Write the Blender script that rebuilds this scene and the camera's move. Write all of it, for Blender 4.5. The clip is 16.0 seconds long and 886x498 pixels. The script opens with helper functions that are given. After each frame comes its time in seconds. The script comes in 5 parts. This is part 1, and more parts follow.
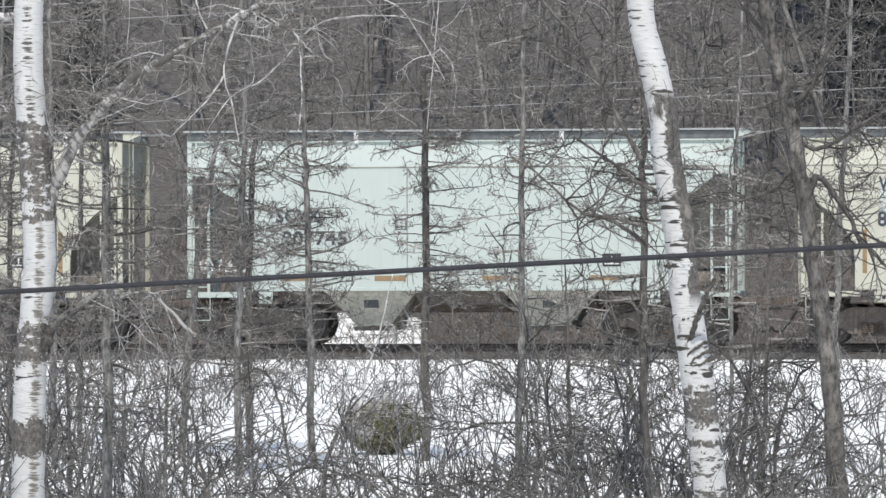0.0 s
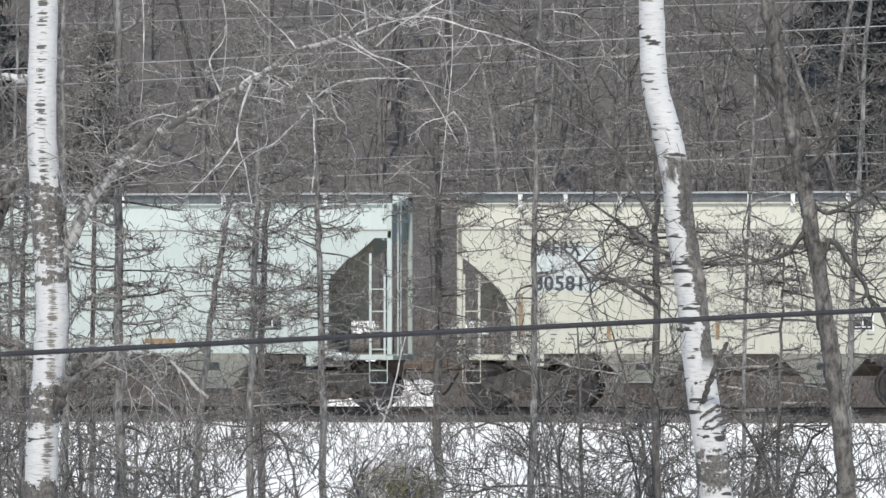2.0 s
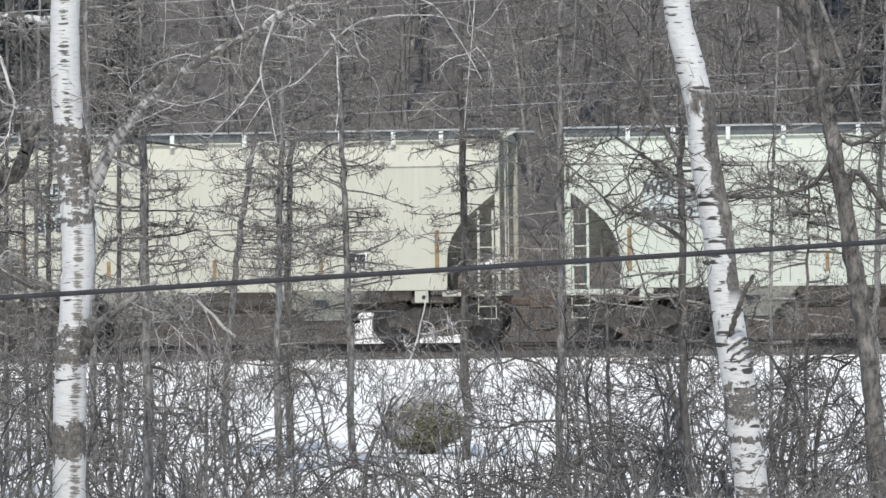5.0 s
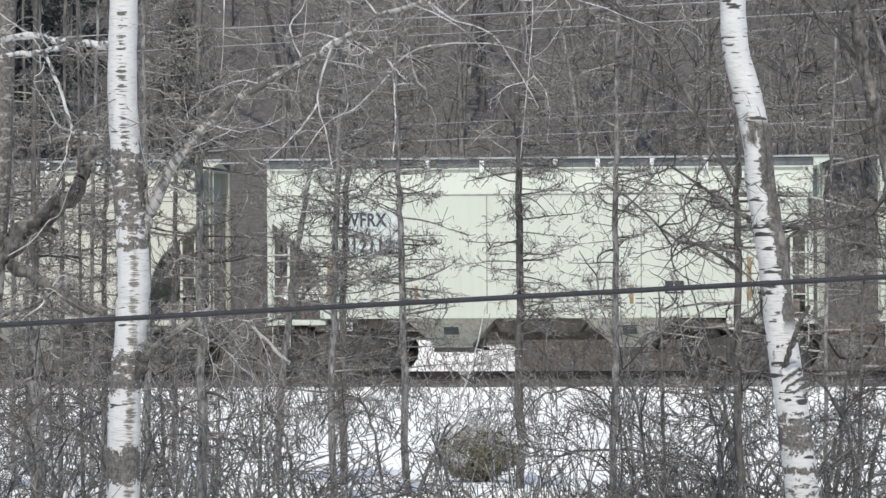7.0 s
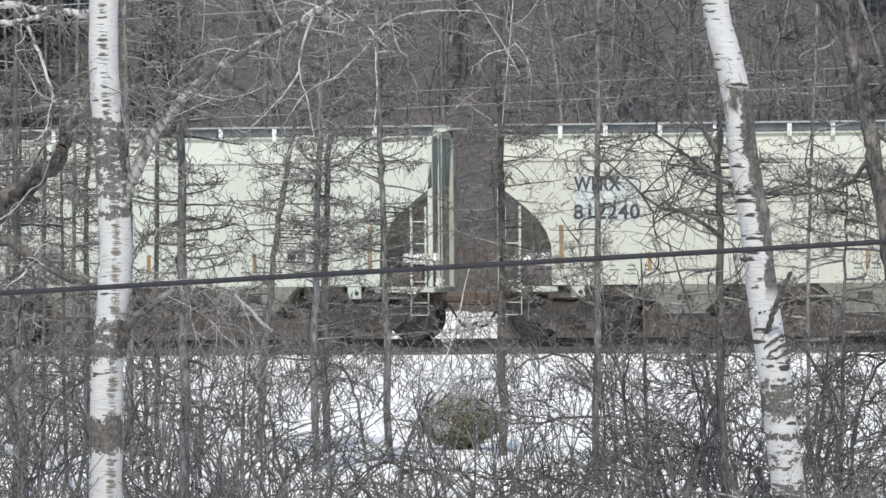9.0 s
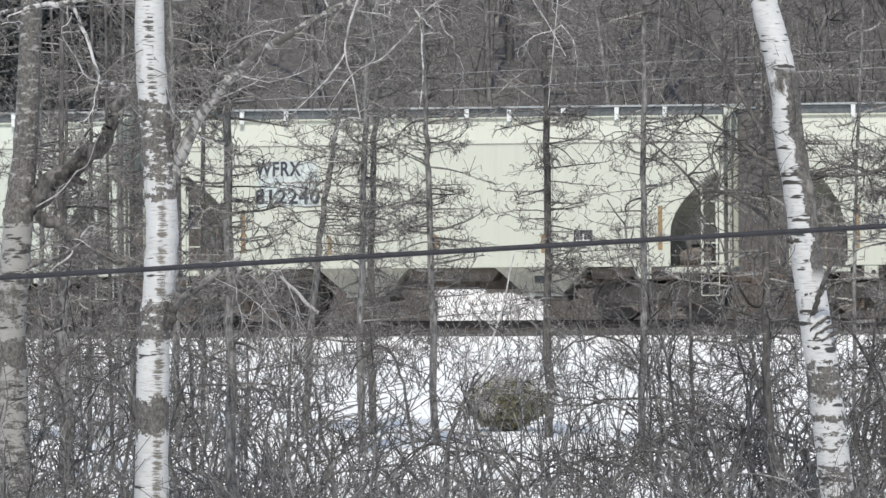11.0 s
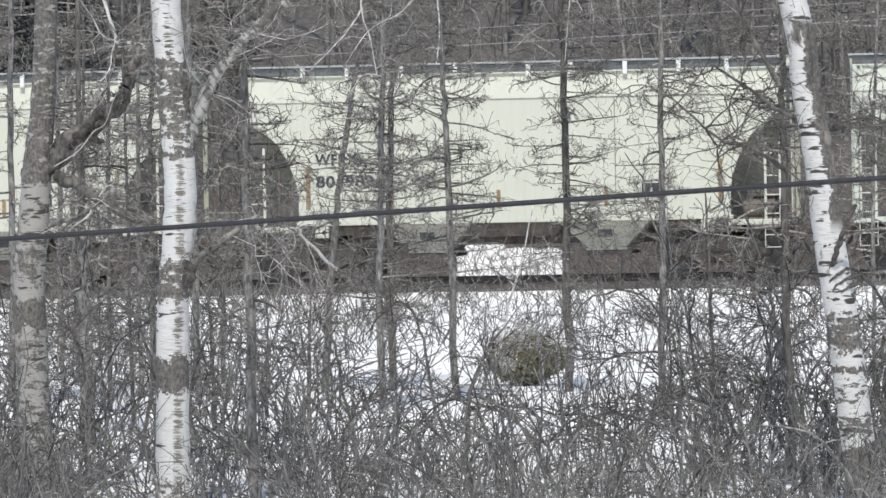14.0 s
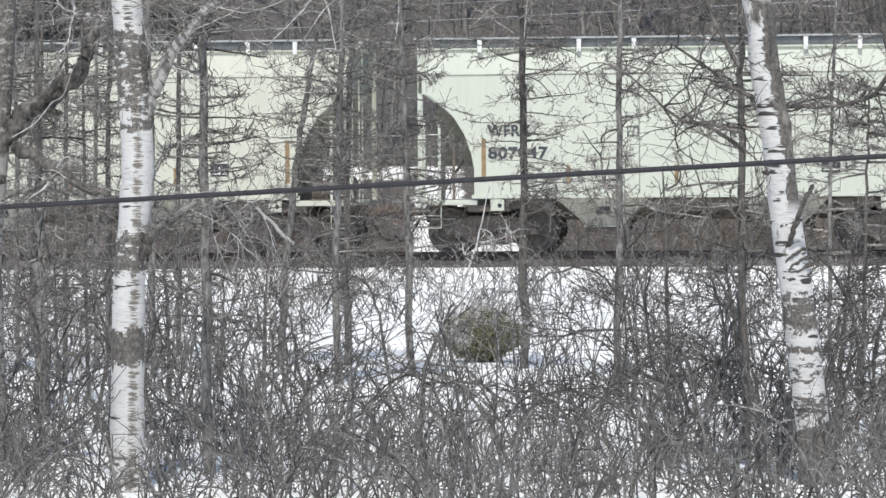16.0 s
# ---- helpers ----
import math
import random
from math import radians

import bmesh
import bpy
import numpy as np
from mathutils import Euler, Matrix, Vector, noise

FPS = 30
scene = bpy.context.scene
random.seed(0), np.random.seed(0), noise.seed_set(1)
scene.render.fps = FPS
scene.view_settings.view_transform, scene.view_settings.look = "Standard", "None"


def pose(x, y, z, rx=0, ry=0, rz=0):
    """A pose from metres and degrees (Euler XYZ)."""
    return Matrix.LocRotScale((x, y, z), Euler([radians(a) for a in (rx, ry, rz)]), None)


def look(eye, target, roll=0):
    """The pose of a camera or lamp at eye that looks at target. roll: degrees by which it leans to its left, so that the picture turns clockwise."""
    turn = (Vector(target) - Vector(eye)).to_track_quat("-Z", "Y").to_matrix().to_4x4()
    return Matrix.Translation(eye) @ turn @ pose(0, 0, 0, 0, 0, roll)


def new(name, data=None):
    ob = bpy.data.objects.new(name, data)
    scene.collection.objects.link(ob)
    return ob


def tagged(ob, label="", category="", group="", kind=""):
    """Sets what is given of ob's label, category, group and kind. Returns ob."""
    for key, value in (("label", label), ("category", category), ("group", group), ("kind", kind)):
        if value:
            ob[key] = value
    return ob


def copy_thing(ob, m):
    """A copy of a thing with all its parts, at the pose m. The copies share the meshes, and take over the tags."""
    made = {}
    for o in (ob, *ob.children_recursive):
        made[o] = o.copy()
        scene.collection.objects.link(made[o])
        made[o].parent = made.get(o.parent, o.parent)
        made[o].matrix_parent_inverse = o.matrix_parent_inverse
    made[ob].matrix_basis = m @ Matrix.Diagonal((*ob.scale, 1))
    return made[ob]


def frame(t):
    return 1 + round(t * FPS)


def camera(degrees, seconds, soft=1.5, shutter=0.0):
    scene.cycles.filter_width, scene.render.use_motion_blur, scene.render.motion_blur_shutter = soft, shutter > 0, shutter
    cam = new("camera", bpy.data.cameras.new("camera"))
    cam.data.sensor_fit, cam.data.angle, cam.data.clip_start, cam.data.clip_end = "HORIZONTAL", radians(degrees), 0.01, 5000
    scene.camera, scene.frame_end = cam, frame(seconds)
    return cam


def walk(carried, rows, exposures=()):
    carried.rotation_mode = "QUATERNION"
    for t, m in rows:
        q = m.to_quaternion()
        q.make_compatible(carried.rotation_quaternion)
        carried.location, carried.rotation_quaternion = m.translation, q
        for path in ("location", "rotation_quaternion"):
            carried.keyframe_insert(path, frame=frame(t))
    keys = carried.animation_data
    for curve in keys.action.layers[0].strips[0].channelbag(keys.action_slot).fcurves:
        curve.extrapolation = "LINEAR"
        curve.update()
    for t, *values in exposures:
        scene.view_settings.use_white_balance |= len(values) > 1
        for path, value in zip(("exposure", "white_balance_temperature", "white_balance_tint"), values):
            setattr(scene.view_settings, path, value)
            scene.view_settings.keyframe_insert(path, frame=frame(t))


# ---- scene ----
# ---- camera ----
cam = camera(9.569, 16.0, soft=1.5)
EYE = (16.0, -108.0, 1.85)
# seconds, where the view meets the line of the track (x and z), lean in degrees
AIM = (
    (0.0, 1.945, 1.963, -0.18),
    (0.5, 1.623, 1.944, -0.81),
    (1.0, 1.214, 1.966, -0.65),
    (1.5, 1.490, 3.067, -0.14),
    (2.0, 1.684, 3.256, -0.02),
    (2.5, 1.893, 3.382, 0.10),
    (3.0, 2.043, 3.433, -0.04),
    (3.5, 1.802, 2.852, -0.29),
    (4.0, 1.419, 2.295, -0.54),
    (4.2, 1.401, 2.012, -0.66),
    (6.3, 0.438, 1.895, -0.51),
    (6.5, 0.171, 2.144, -0.39),
    (7.0, -0.005, 2.535, -0.26),
    (7.5, 0.072, 2.658, -0.15),
    (8.0, 0.544, 2.451, -0.27),
    (8.5, 0.488, 2.255, -0.25),
    (9.0, 0.366, 1.862, -0.47),
    (9.2, 0.271, 1.603, -0.52),
    (11.3, -0.630, 1.492, -0.47),
    (11.5, -0.594, 1.507, -0.47),
    (12.0, -0.698, 1.431, -0.49),
    (12.5, -0.783, 1.303, -0.53),
    (13.0, -0.966, 1.121, -0.77),
    (13.5, -1.004, 0.875, -0.95),
    (14.0, -0.998, 0.579, -1.11),
    (14.5, -1.025, 0.333, -1.15),
    (15.0, -0.722, 0.102, -0.93),
    (15.5, -0.277, 0.050, -0.72),
    (16.0, -0.101, 0.068, -0.44),
)
walk(cam, [(t, look(EYE, (x, 0.0, z), lean)) for t, x, z, lean in AIM], exposures=((0.0, -0.04), (4.0, -0.05), (9.0, -0.11), (12.5, -0.11), (14.0, -0.06), (16.0, -0.03)))

# ---- world and sun ----
SUN_ELEV, SUN_AZ = radians(56), radians(174)      # azimuth clockwise from +y, where the light comes from
world = bpy.data.worlds.new("sky")
scene.world = world
world.use_nodes = True
wn = world.node_tree
sky = wn.nodes.new("ShaderNodeTexSky")
sky.sky_type, sky.sun_disc, sky.sun_elevation, sky.sun_rotation = "NISHITA", False, SUN_ELEV, SUN_AZ
wn.links.new(sky.outputs[0], wn.nodes["Background"].inputs[0])
wn.nodes["Background"].inputs[1].default_value = 0.15
sun = new("sun", bpy.data.lights.new("sun", "SUN"))
sun.data.energy, sun.data.angle, sun.data.color = 3.4, radians(0.6), (0.985, 0.95, 0.873)
toward = Vector((math.sin(SUN_AZ) * math.cos(SUN_ELEV), math.cos(SUN_AZ) * math.cos(SUN_ELEV), math.sin(SUN_ELEV)))
sun.matrix_world = look(toward * 300, (0, 0, 0))


# ---- materials ----
def tree_of(name, rough=0.8, metal=0.0):
    m = bpy.data.materials.new(name)
    m.use_nodes = True
    nt = m.node_tree
    b = nt.nodes["Principled BSDF"]
    b.inputs["Roughness"].default_value, b.inputs["Metallic"].default_value = rough, metal
    return m, nt, b


def node(nt, kind, **sets):
    n = nt.nodes.new(kind)
    for k, v in sets.items():
        n.inputs[k.replace("_", " ")].default_value = v
    return n


def coords(nt, scale=(1, 1, 1), space="Object"):
    c = nt.nodes.new("ShaderNodeTexCoord")
    mp = nt.nodes.new("ShaderNodeMapping")
    mp.inputs["Scale"].default_value = scale
    nt.links.new(c.outputs[space], mp.inputs["Vector"])
    return mp.outputs[0]


def noise_tex(nt, vec, scale, detail=4, rough=0.6):
    n = node(nt, "ShaderNodeTexNoise", Scale=scale, Detail=detail, Roughness=rough)
    nt.links.new(vec, n.inputs["Vector"])
    return n.outputs[0]


def ramp(nt, fac, stops):
    r = nt.nodes.new("ShaderNodeValToRGB")
    els = r.color_ramp.elements
    while len(els) < len(stops):
        els.new(0.5)
    for e, (p, c) in zip(els, stops):
        e.position = p
        e.color = (*c, 1) if isinstance(c, tuple) else (c, c, c, 1)
    nt.links.new(fac, r.inputs[0])
    return r.outputs[0]


def mix(nt, fac, a, b, mode="MIX"):
    n = nt.nodes.new("ShaderNodeMix")
    n.data_type, n.blend_type = "RGBA", mode
    for sock, v in ((n.inputs["Factor"], fac), (n.inputs["A"], a), (n.inputs["B"], b)):
        if isinstance(v, (int, float)):
            sock.default_value = v
        elif isinstance(v, tuple):
            sock.default_value = (*v, 1)
        else:
            nt.links.new(v, sock)
    return n.outputs["Result"]


def bump(nt, b, height, strength, dist):
    n = node(nt, "ShaderNodeBump", Strength=strength, Distance=dist)
    nt.links.new(height, n.inputs["Height"])
    nt.links.new(n.outputs[0], b.inputs["Normal"])


def random_shade(nt, colour, lo=0.8, hi=1.2, island=False):
    if island:
        r = nt.nodes.new("ShaderNodeNewGeometry").outputs["Random Per Island"]
    else:
        r = nt.nodes.new("ShaderNodeObjectInfo").outputs["Random"]
    f = node(nt, "ShaderNodeMapRange")
    f.inputs["To Min"].default_value, f.inputs["To Max"].default_value = lo, hi
    nt.links.new(r, f.inputs["Value"])
    return mix(nt, 1.0, colour, f.outputs[0], "MULTIPLY")


def bark(name, dark, light, island=(0.7, 1.4), grain=(14, 14, 4)):
    m, nt, b = tree_of(name, 0.92)
    v = coords(nt, grain)
    c = mix(nt, ramp(nt, noise_tex(nt, v, 2.0, 6, 0.7), [(0.38, 0.0), (0.61, 1.0)]), dark, light)
    patch = ramp(nt, noise_tex(nt, coords(nt, (1, 1, 1)), 2.2, 3), [(0.42, 0.75), (0.62, 1.25)])
    c = mix(nt, 1.0, c, patch, "MULTIPLY")
    c = random_shade(nt, c, *island, island=True)
    nt.links.new(c, b.inputs["Base Color"])
    bump(nt, b, noise_tex(nt, v, 2.5, 5), 0.9, 0.02)
    return m


def birch_bark(name, white=(0.64, 0.63, 0.61), dirt=0.5, zones=(), column=None, marks_at=0.60, strip=None):
    """White bark with black cross marks; zones are rows (from, to, share) of heights where the bark is rough and grey-brown;
    column lists rows (height, x) of an upright row of cross marks; strip is rows (height, x) of the left edge of a brown strip and its span."""
    m, nt, b = tree_of(name, 0.75)
    v = coords(nt, (1, 1, 1))
    base = mix(nt, noise_tex(nt, v, 5, 5), white, tuple(x * 0.78 for x in white))
    dash = ramp(nt, noise_tex(nt, coords(nt, (5, 5, 24)), 1.0, 2, 0.45), [(marks_at, 0.0), (marks_at + 0.045, 1.0)])
    fine = ramp(nt, noise_tex(nt, coords(nt, (13, 13, 110)), 1.0, 2, 0.5), [(0.58, 0.0), (0.7, 0.5)])
    c = mix(nt, fine, base, (0.22, 0.2, 0.18))
    c = mix(nt, dash, c, (0.05, 0.045, 0.04))
    rough_bark = mix(nt, ramp(nt, noise_tex(nt, coords(nt, (22, 22, 14)), 2.0, 6, 0.75), [(0.36, 0.0), (0.66, 1.0)]), (0.042, 0.038, 0.034), (0.205, 0.187, 0.167))
    scar = ramp(nt, noise_tex(nt, coords(nt, (3.2, 3.2, 1.7)), 1.0, 6, 0.68), [(dirt, 0.0), (dirt + 0.05, 1.0)])
    c = mix(nt, scar, c, rough_bark)
    sep = nt.nodes.new("ShaderNodeSeparateXYZ")
    nt.links.new(v, sep.inputs[0])
    if column is not None:
        level = node(nt, "ShaderNodeMapRange")
        level.inputs["From Max"].default_value = 6.0
        nt.links.new(sep.outputs["Z"], level.inputs["Value"])
        middle = ramp(nt, level.outputs[0], [(z / 6, 0.5 + x) for z, x in column])
        away = nt.nodes.new("ShaderNodeMath")
        away.operation = "SUBTRACT"
        nt.links.new(sep.outputs["X"], away.inputs[0])
        nt.links.new(middle, away.inputs[1])
        width = nt.nodes.new("ShaderNodeMath")
        width.operation = "ADD"
        nt.links.new(away.outputs[0], width.inputs[0])
        width.inputs[1].default_value = 0.5
        off = nt.nodes.new("ShaderNodeMath")
        off.operation = "ABSOLUTE"
        nt.links.new(width.outputs[0], off.inputs[0])
        near = ramp(nt, off.outputs[0], [(0.0, 0.5), (0.022, 0.44), (0.08, 0.0)])
        near = mix(nt, 1.0, near, ramp(nt, noise_tex(nt, coords(nt, (1, 1, 15)), 1.0, 3, 0.6), [(0.38, 0.72), (0.62, 1.12)]), "MULTIPLY")
        low_rows = noise_tex(nt, coords(nt, (8, 8, 85)), 1.0, 4, 0.7)
        wide = ramp(nt, off.outputs[0], [(0.0, 0.5), (0.03, 0.45), (0.09, 0.0)])
        wide = mix(nt, 1.0, wide, ramp(nt, noise_tex(nt, coords(nt, (1, 1, 11)), 1.0, 2, 0.6), [(0.36, 0.8), (0.6, 1.08)]), "MULTIPLY")
        high_rows = noise_tex(nt, coords(nt, (4.5, 4.5, 66)), 1.0, 4, 0.62)
        low_marks = ramp(nt, mix(nt, 1.0, low_rows, near, "ADD"), [(0.86, 0.0), (0.96, 1.0)])
        high_marks = ramp(nt, mix(nt, 1.0, high_rows, wide, "ADD"), [(0.975, 0.0), (1.01, 1.0)])
        upper = ramp(nt, level.outputs[0], [(0.57, 0.0), (0.58, 1.0)])
        c = mix(nt, mix(nt, upper, low_marks, high_marks), c, mix(nt, upper, (0.17, 0.15, 0.125), (0.1, 0.094, 0.082)))
    if strip is not None:
        level = node(nt, "ShaderNodeMapRange")
        level.inputs["From Max"].default_value = 6.0
        nt.links.new(sep.outputs["Z"], level.inputs["Value"])
        edge = ramp(nt, level.outputs[0], [(z / 6, 0.7 + x) for z, x in strip[0]])
        past = nt.nodes.new("ShaderNodeMath")
        past.operation = "SUBTRACT"
        nt.links.new(sep.outputs["X"], past.inputs[0])
        nt.links.new(edge, past.inputs[1])
        torn = nt.nodes.new("ShaderNodeMath")
        torn.operation = "MULTIPLY_ADD"
        nt.links.new(noise_tex(nt, coords(nt, (6, 6, 9)), 1.0, 5, 0.7), torn.inputs[0])
        torn.inputs[1].default_value = 0.22
        nt.links.new(past.outputs[0], torn.inputs[2])
        side = node(nt, "ShaderNodeMapRange")
        side.inputs["From Min"].default_value, side.inputs["From Max"].default_value = 0.11 - 0.7, 0.12 - 0.7
        nt.links.new(torn.outputs[0], side.inputs["Value"])
        lo, hi = strip[1]
        span = ramp(nt, level.outputs[0], [(lo / 6 - 0.01, 0.0), (lo / 6 + 0.01, 1.0), (hi / 6 - 0.004, 1.0), (hi / 6 + 0.004, 0.0)])
        c = mix(nt, mix(nt, 1.0, side.outputs[0], span, "MULTIPLY"), c, rough_bark)
    if zones:
        wob = nt.nodes.new("ShaderNodeMath")
        wob.operation = "MULTIPLY_ADD"
        nt.links.new(noise_tex(nt, coords(nt, (9, 9, 8)), 1.0, 6, 0.72), wob.inputs[0])
        wob.inputs[1].default_value = 0.42
        nt.links.new(sep.outputs["Z"], wob.inputs[2])
        f = node(nt, "ShaderNodeMapRange")
        f.inputs["From Min"].default_value, f.inputs["From Max"].default_value = 0.21, 6.21
        nt.links.new(wob.outputs[0], f.inputs["Value"])
        stops = [(0.0, 0.0)]
        for lo, hi, share in zones:
            stops += [(lo / 6 - 0.002, 0.0), (lo / 6 + 0.002, share), (hi / 6 - 0.002, share), (hi / 6 + 0.002, 0.0)]
        held = ramp(nt, f.outputs[0], stops)
        patches = noise_tex(nt, coords(nt, (9, 9, 22)), 1.0, 5, 0.7)
        rough_share = ramp(nt, mix(nt, 1.0, held, patches, "ADD"), [(0.96, 0.0), (1.0, 1.0)])
        c = mix(nt, rough_share, c, rough_bark)
    nt.links.new(c, b.inputs["Base Color"])
    bump(nt, b, noise_tex(nt, coords(nt, (12, 12, 40)), 1.0, 4), 0.6, 0.015)
    return m


def limb_bark(name, pale, dark, clean, tilt=0.0, rings=34):
    """Bark of a birch limb: pale skin broken by dark patches and cross ridges; clean is the share left pale,
    tilt the limb's rise in degrees, rings the ridges per metre."""
    m, nt, b = tree_of(name, 0.85)
    v = coords(nt, (1, 1, 1))
    skin = mix(nt, noise_tex(nt, v, 9, 5, 0.7), tuple(x * 0.7 for x in pale), tuple(min(x * 1.25, 0.8) for x in pale))
    turned = nt.nodes.new("ShaderNodeMapping")
    turned.vector_type = "TEXTURE"
    turned.inputs["Rotation"].default_value = (0.0, -math.radians(tilt), 0.0)
    turned.inputs["Scale"].default_value = (1.0 / rings, 0.14, 0.14)
    nt.links.new(v, turned.inputs["Vector"])
    ridges = ramp(nt, noise_tex(nt, turned.outputs[0], 1.0, 3, 0.6), [(0.5, 0.0), (0.57, 0.9)])
    c = mix(nt, ridges, skin, tuple(x * 0.3 for x in pale))
    broad = noise_tex(nt, v, 2.2, 4, 0.6)
    small = noise_tex(nt, v, 15, 5, 0.75)
    both = mix(nt, 0.5, broad, small)
    c = mix(nt, ramp(nt, both, [(clean, 0.0), (clean + 0.045, 1.0)]), c, dark)
    nt.links.new(c, b.inputs["Base Color"])
    bump(nt, b, noise_tex(nt, v, 38, 5), 0.9, 0.02)
    return m


def painted_steel(name, colour, streak=0.25, rough=0.45, dirt=(0.32, 0.27, 0.2)):
    m, nt, b = tree_of(name, rough)
    v = coords(nt, (1, 1, 1))
    c = mix(nt, noise_tex(nt, coords(nt, (5, 5, 0.35)), 1.0, 5, 0.65), colour, tuple(x * 0.86 for x in colour))
    s = ramp(nt, noise_tex(nt, coords(nt, (9, 9, 0.5)), 1.3, 5, 0.7), [(0.5, 0.0), (0.8, streak)])
    c = mix(nt, s, c, dirt)
    spots = ramp(nt, noise_tex(nt, v, 7, 6, 0.75), [(0.64, 0.0), (0.75, 0.5)])
    c = mix(nt, spots, c, tuple(x * 0.6 for x in dirt))
    nt.links.new(c, b.inputs["Base Color"])
    r = ramp(nt, noise_tex(nt, v, 3, 4), [(0.3, rough - 0.1), (0.7, rough + 0.2)])
    nt.links.new(r, b.inputs["Roughness"])
    bump(nt, b, noise_tex(nt, v, 1.6, 3), 0.25, 0.02)
    return m


def two_tone(name, a, c2, scale=6, rough=0.8, metal=0.0, strength=0.4, dist=0.01, rand=None):
    m, nt, b = tree_of(name, rough, metal)
    v = coords(nt)
    f = ramp(nt, noise_tex(nt, v, scale, 6, 0.65), [(0.35, 0.0), (0.65, 1.0)])
    c = mix(nt, f, a, c2)
    c = mix(nt, 1.0, c, ramp(nt, noise_tex(nt, v, scale * 6, 3), [(0.3, 0.8), (0.7, 1.2)]), "MULTIPLY")
    if rand:
        c = random_shade(nt, c, *rand)
    nt.links.new(c, b.inputs["Base Color"])
    bump(nt, b, noise_tex(nt, v, scale * 4, 5), strength, dist)
    return m


def ground_material():
    """Snow in the field and on the bank, leaf litter on the wooded slope."""
    m, nt, b = tree_of("snow_and_litter", 0.7)
    v = coords(nt)
    sep = nt.nodes.new("ShaderNodeSeparateXYZ")
    nt.links.new(v, sep.inputs[0])
    wob = node(nt, "ShaderNodeMath", )
    wob.operation = "MULTIPLY_ADD"
    nt.links.new(noise_tex(nt, v, 0.55, 5, 0.65), wob.inputs[0])
    wob.inputs[1].default_value = 5.0
    nt.links.new(sep.outputs["Y"], wob.inputs[2])
    f = node(nt, "ShaderNodeMapRange")
    f.inputs["From Min"].default_value, f.inputs["From Max"].default_value = 0.0, 20.0
    nt.links.new(wob.outputs[0], f.inputs["Value"])
    upper = ramp(nt, f.outputs[0], [(0.68, 0.0), (0.69, 1.0)])
    lower = ramp(nt, f.outputs[0], [(0.36, 0.0), (0.37, 1.0), (0.68, 1.0), (0.69, 0.0)])
    bare = ramp(nt, noise_tex(nt, coords(nt, (0.33, 0.33, 0.33)), 1.0, 5, 0.7), [(0.34, 0.0), (0.36, 1.0)])
    # an open snow patch on the bank
    along = nt.nodes.new("ShaderNodeMath")
    along.operation = "MULTIPLY_ADD"
    nt.links.new(sep.outputs["Y"], along.inputs[0])
    along.inputs[1].default_value = 0.149
    nt.links.new(sep.outputs["X"], along.inputs[2])
    ragged = nt.nodes.new("ShaderNodeMath")
    ragged.operation = "MULTIPLY_ADD"
    nt.links.new(noise_tex(nt, v, 2.5, 4), ragged.inputs[0])
    ragged.inputs[1].default_value = 0.7
    nt.links.new(along.outputs[0], ragged.inputs[2])
    span = node(nt, "ShaderNodeMapRange")
    span.inputs["From Min"].default_value, span.inputs["From Max"].default_value = -3.65, 4.35
    nt.links.new(ragged.outputs[0], span.inputs["Value"])
    bare = mix(nt, 1.0, bare, ramp(nt, span.outputs[0], [(0.40, 1.0), (0.41, 0.0), (0.695, 0.0), (0.705, 1.0)]), "MULTIPLY")
    high = ramp(nt, f.outputs[0], [(0.54, 0.0), (0.55, 1.0)])
    side = ramp(nt, span.outputs[0], [(0.535, 0.0), (0.545, 1.0), (0.75, 1.0), (0.76, 0.0)])
    upper = mix(nt, 1.0, upper, mix(nt, 1.0, high, side, "MULTIPLY"), "ADD")
    # a strip of snow along the top of the bank
    height = node(nt, "ShaderNodeMapRange")
    height.inputs["From Max"].default_value = 4.0
    nt.links.new(sep.outputs["Z"], height.inputs["Value"])
    crest = ramp(nt, height.outputs[0], [(0.362, 0.0), (0.368, 1.0), (0.438, 1.0), (0.444, 0.0)])
    reach = node(nt, "ShaderNodeMapRange")
    reach.inputs["From Min"].default_value, reach.inputs["From Max"].default_value = -10.0, 10.0
    nt.links.new(ragged.outputs[0], reach.inputs["Value"])
    crest = mix(nt, 1.0, crest, ramp(nt, reach.outputs[0], [(0.33, 0.0), (0.335, 1.0), (0.66, 1.0), (0.665, 0.0)]), "MULTIPLY")
    crest = mix(nt, 1.0, crest, ramp(nt, noise_tex(nt, coords(nt, (1.1, 0.5, 1.0)), 1.0, 4, 0.6), [(0.43, 0.0), (0.46, 1.0)]), "MULTIPLY")
    litter_mask = mix(nt, 1.0, upper, mix(nt, 1.0, lower, bare, "MULTIPLY"), "ADD")
    litter_mask = mix(nt, 1.0, litter_mask, crest, "SUBTRACT")
    snow = mix(nt, noise_tex(nt, v, 0.9, 5), (0.97, 0.955, 0.915), (0.92, 0.905, 0.865))
    specks = ramp(nt, noise_tex(nt, v, 9, 5, 0.8), [(0.68, 0.0), (0.76, 0.5)])
    snow = mix(nt, specks, snow, (0.25, 0.2, 0.15))
    litter = mix(nt, ramp(nt, noise_tex(nt, v, 5.5, 8, 0.85), [(0.36, 0.0), (0.62, 1.0)]), (0.045, 0.041, 0.036), (0.155, 0.141, 0.124))
    nt.links.new(mix(nt, litter_mask, snow, litter), b.inputs["Base Color"])
    bump(nt, b, noise_tex(nt, v, 5, 6), 0.5, 0.06)
    return m


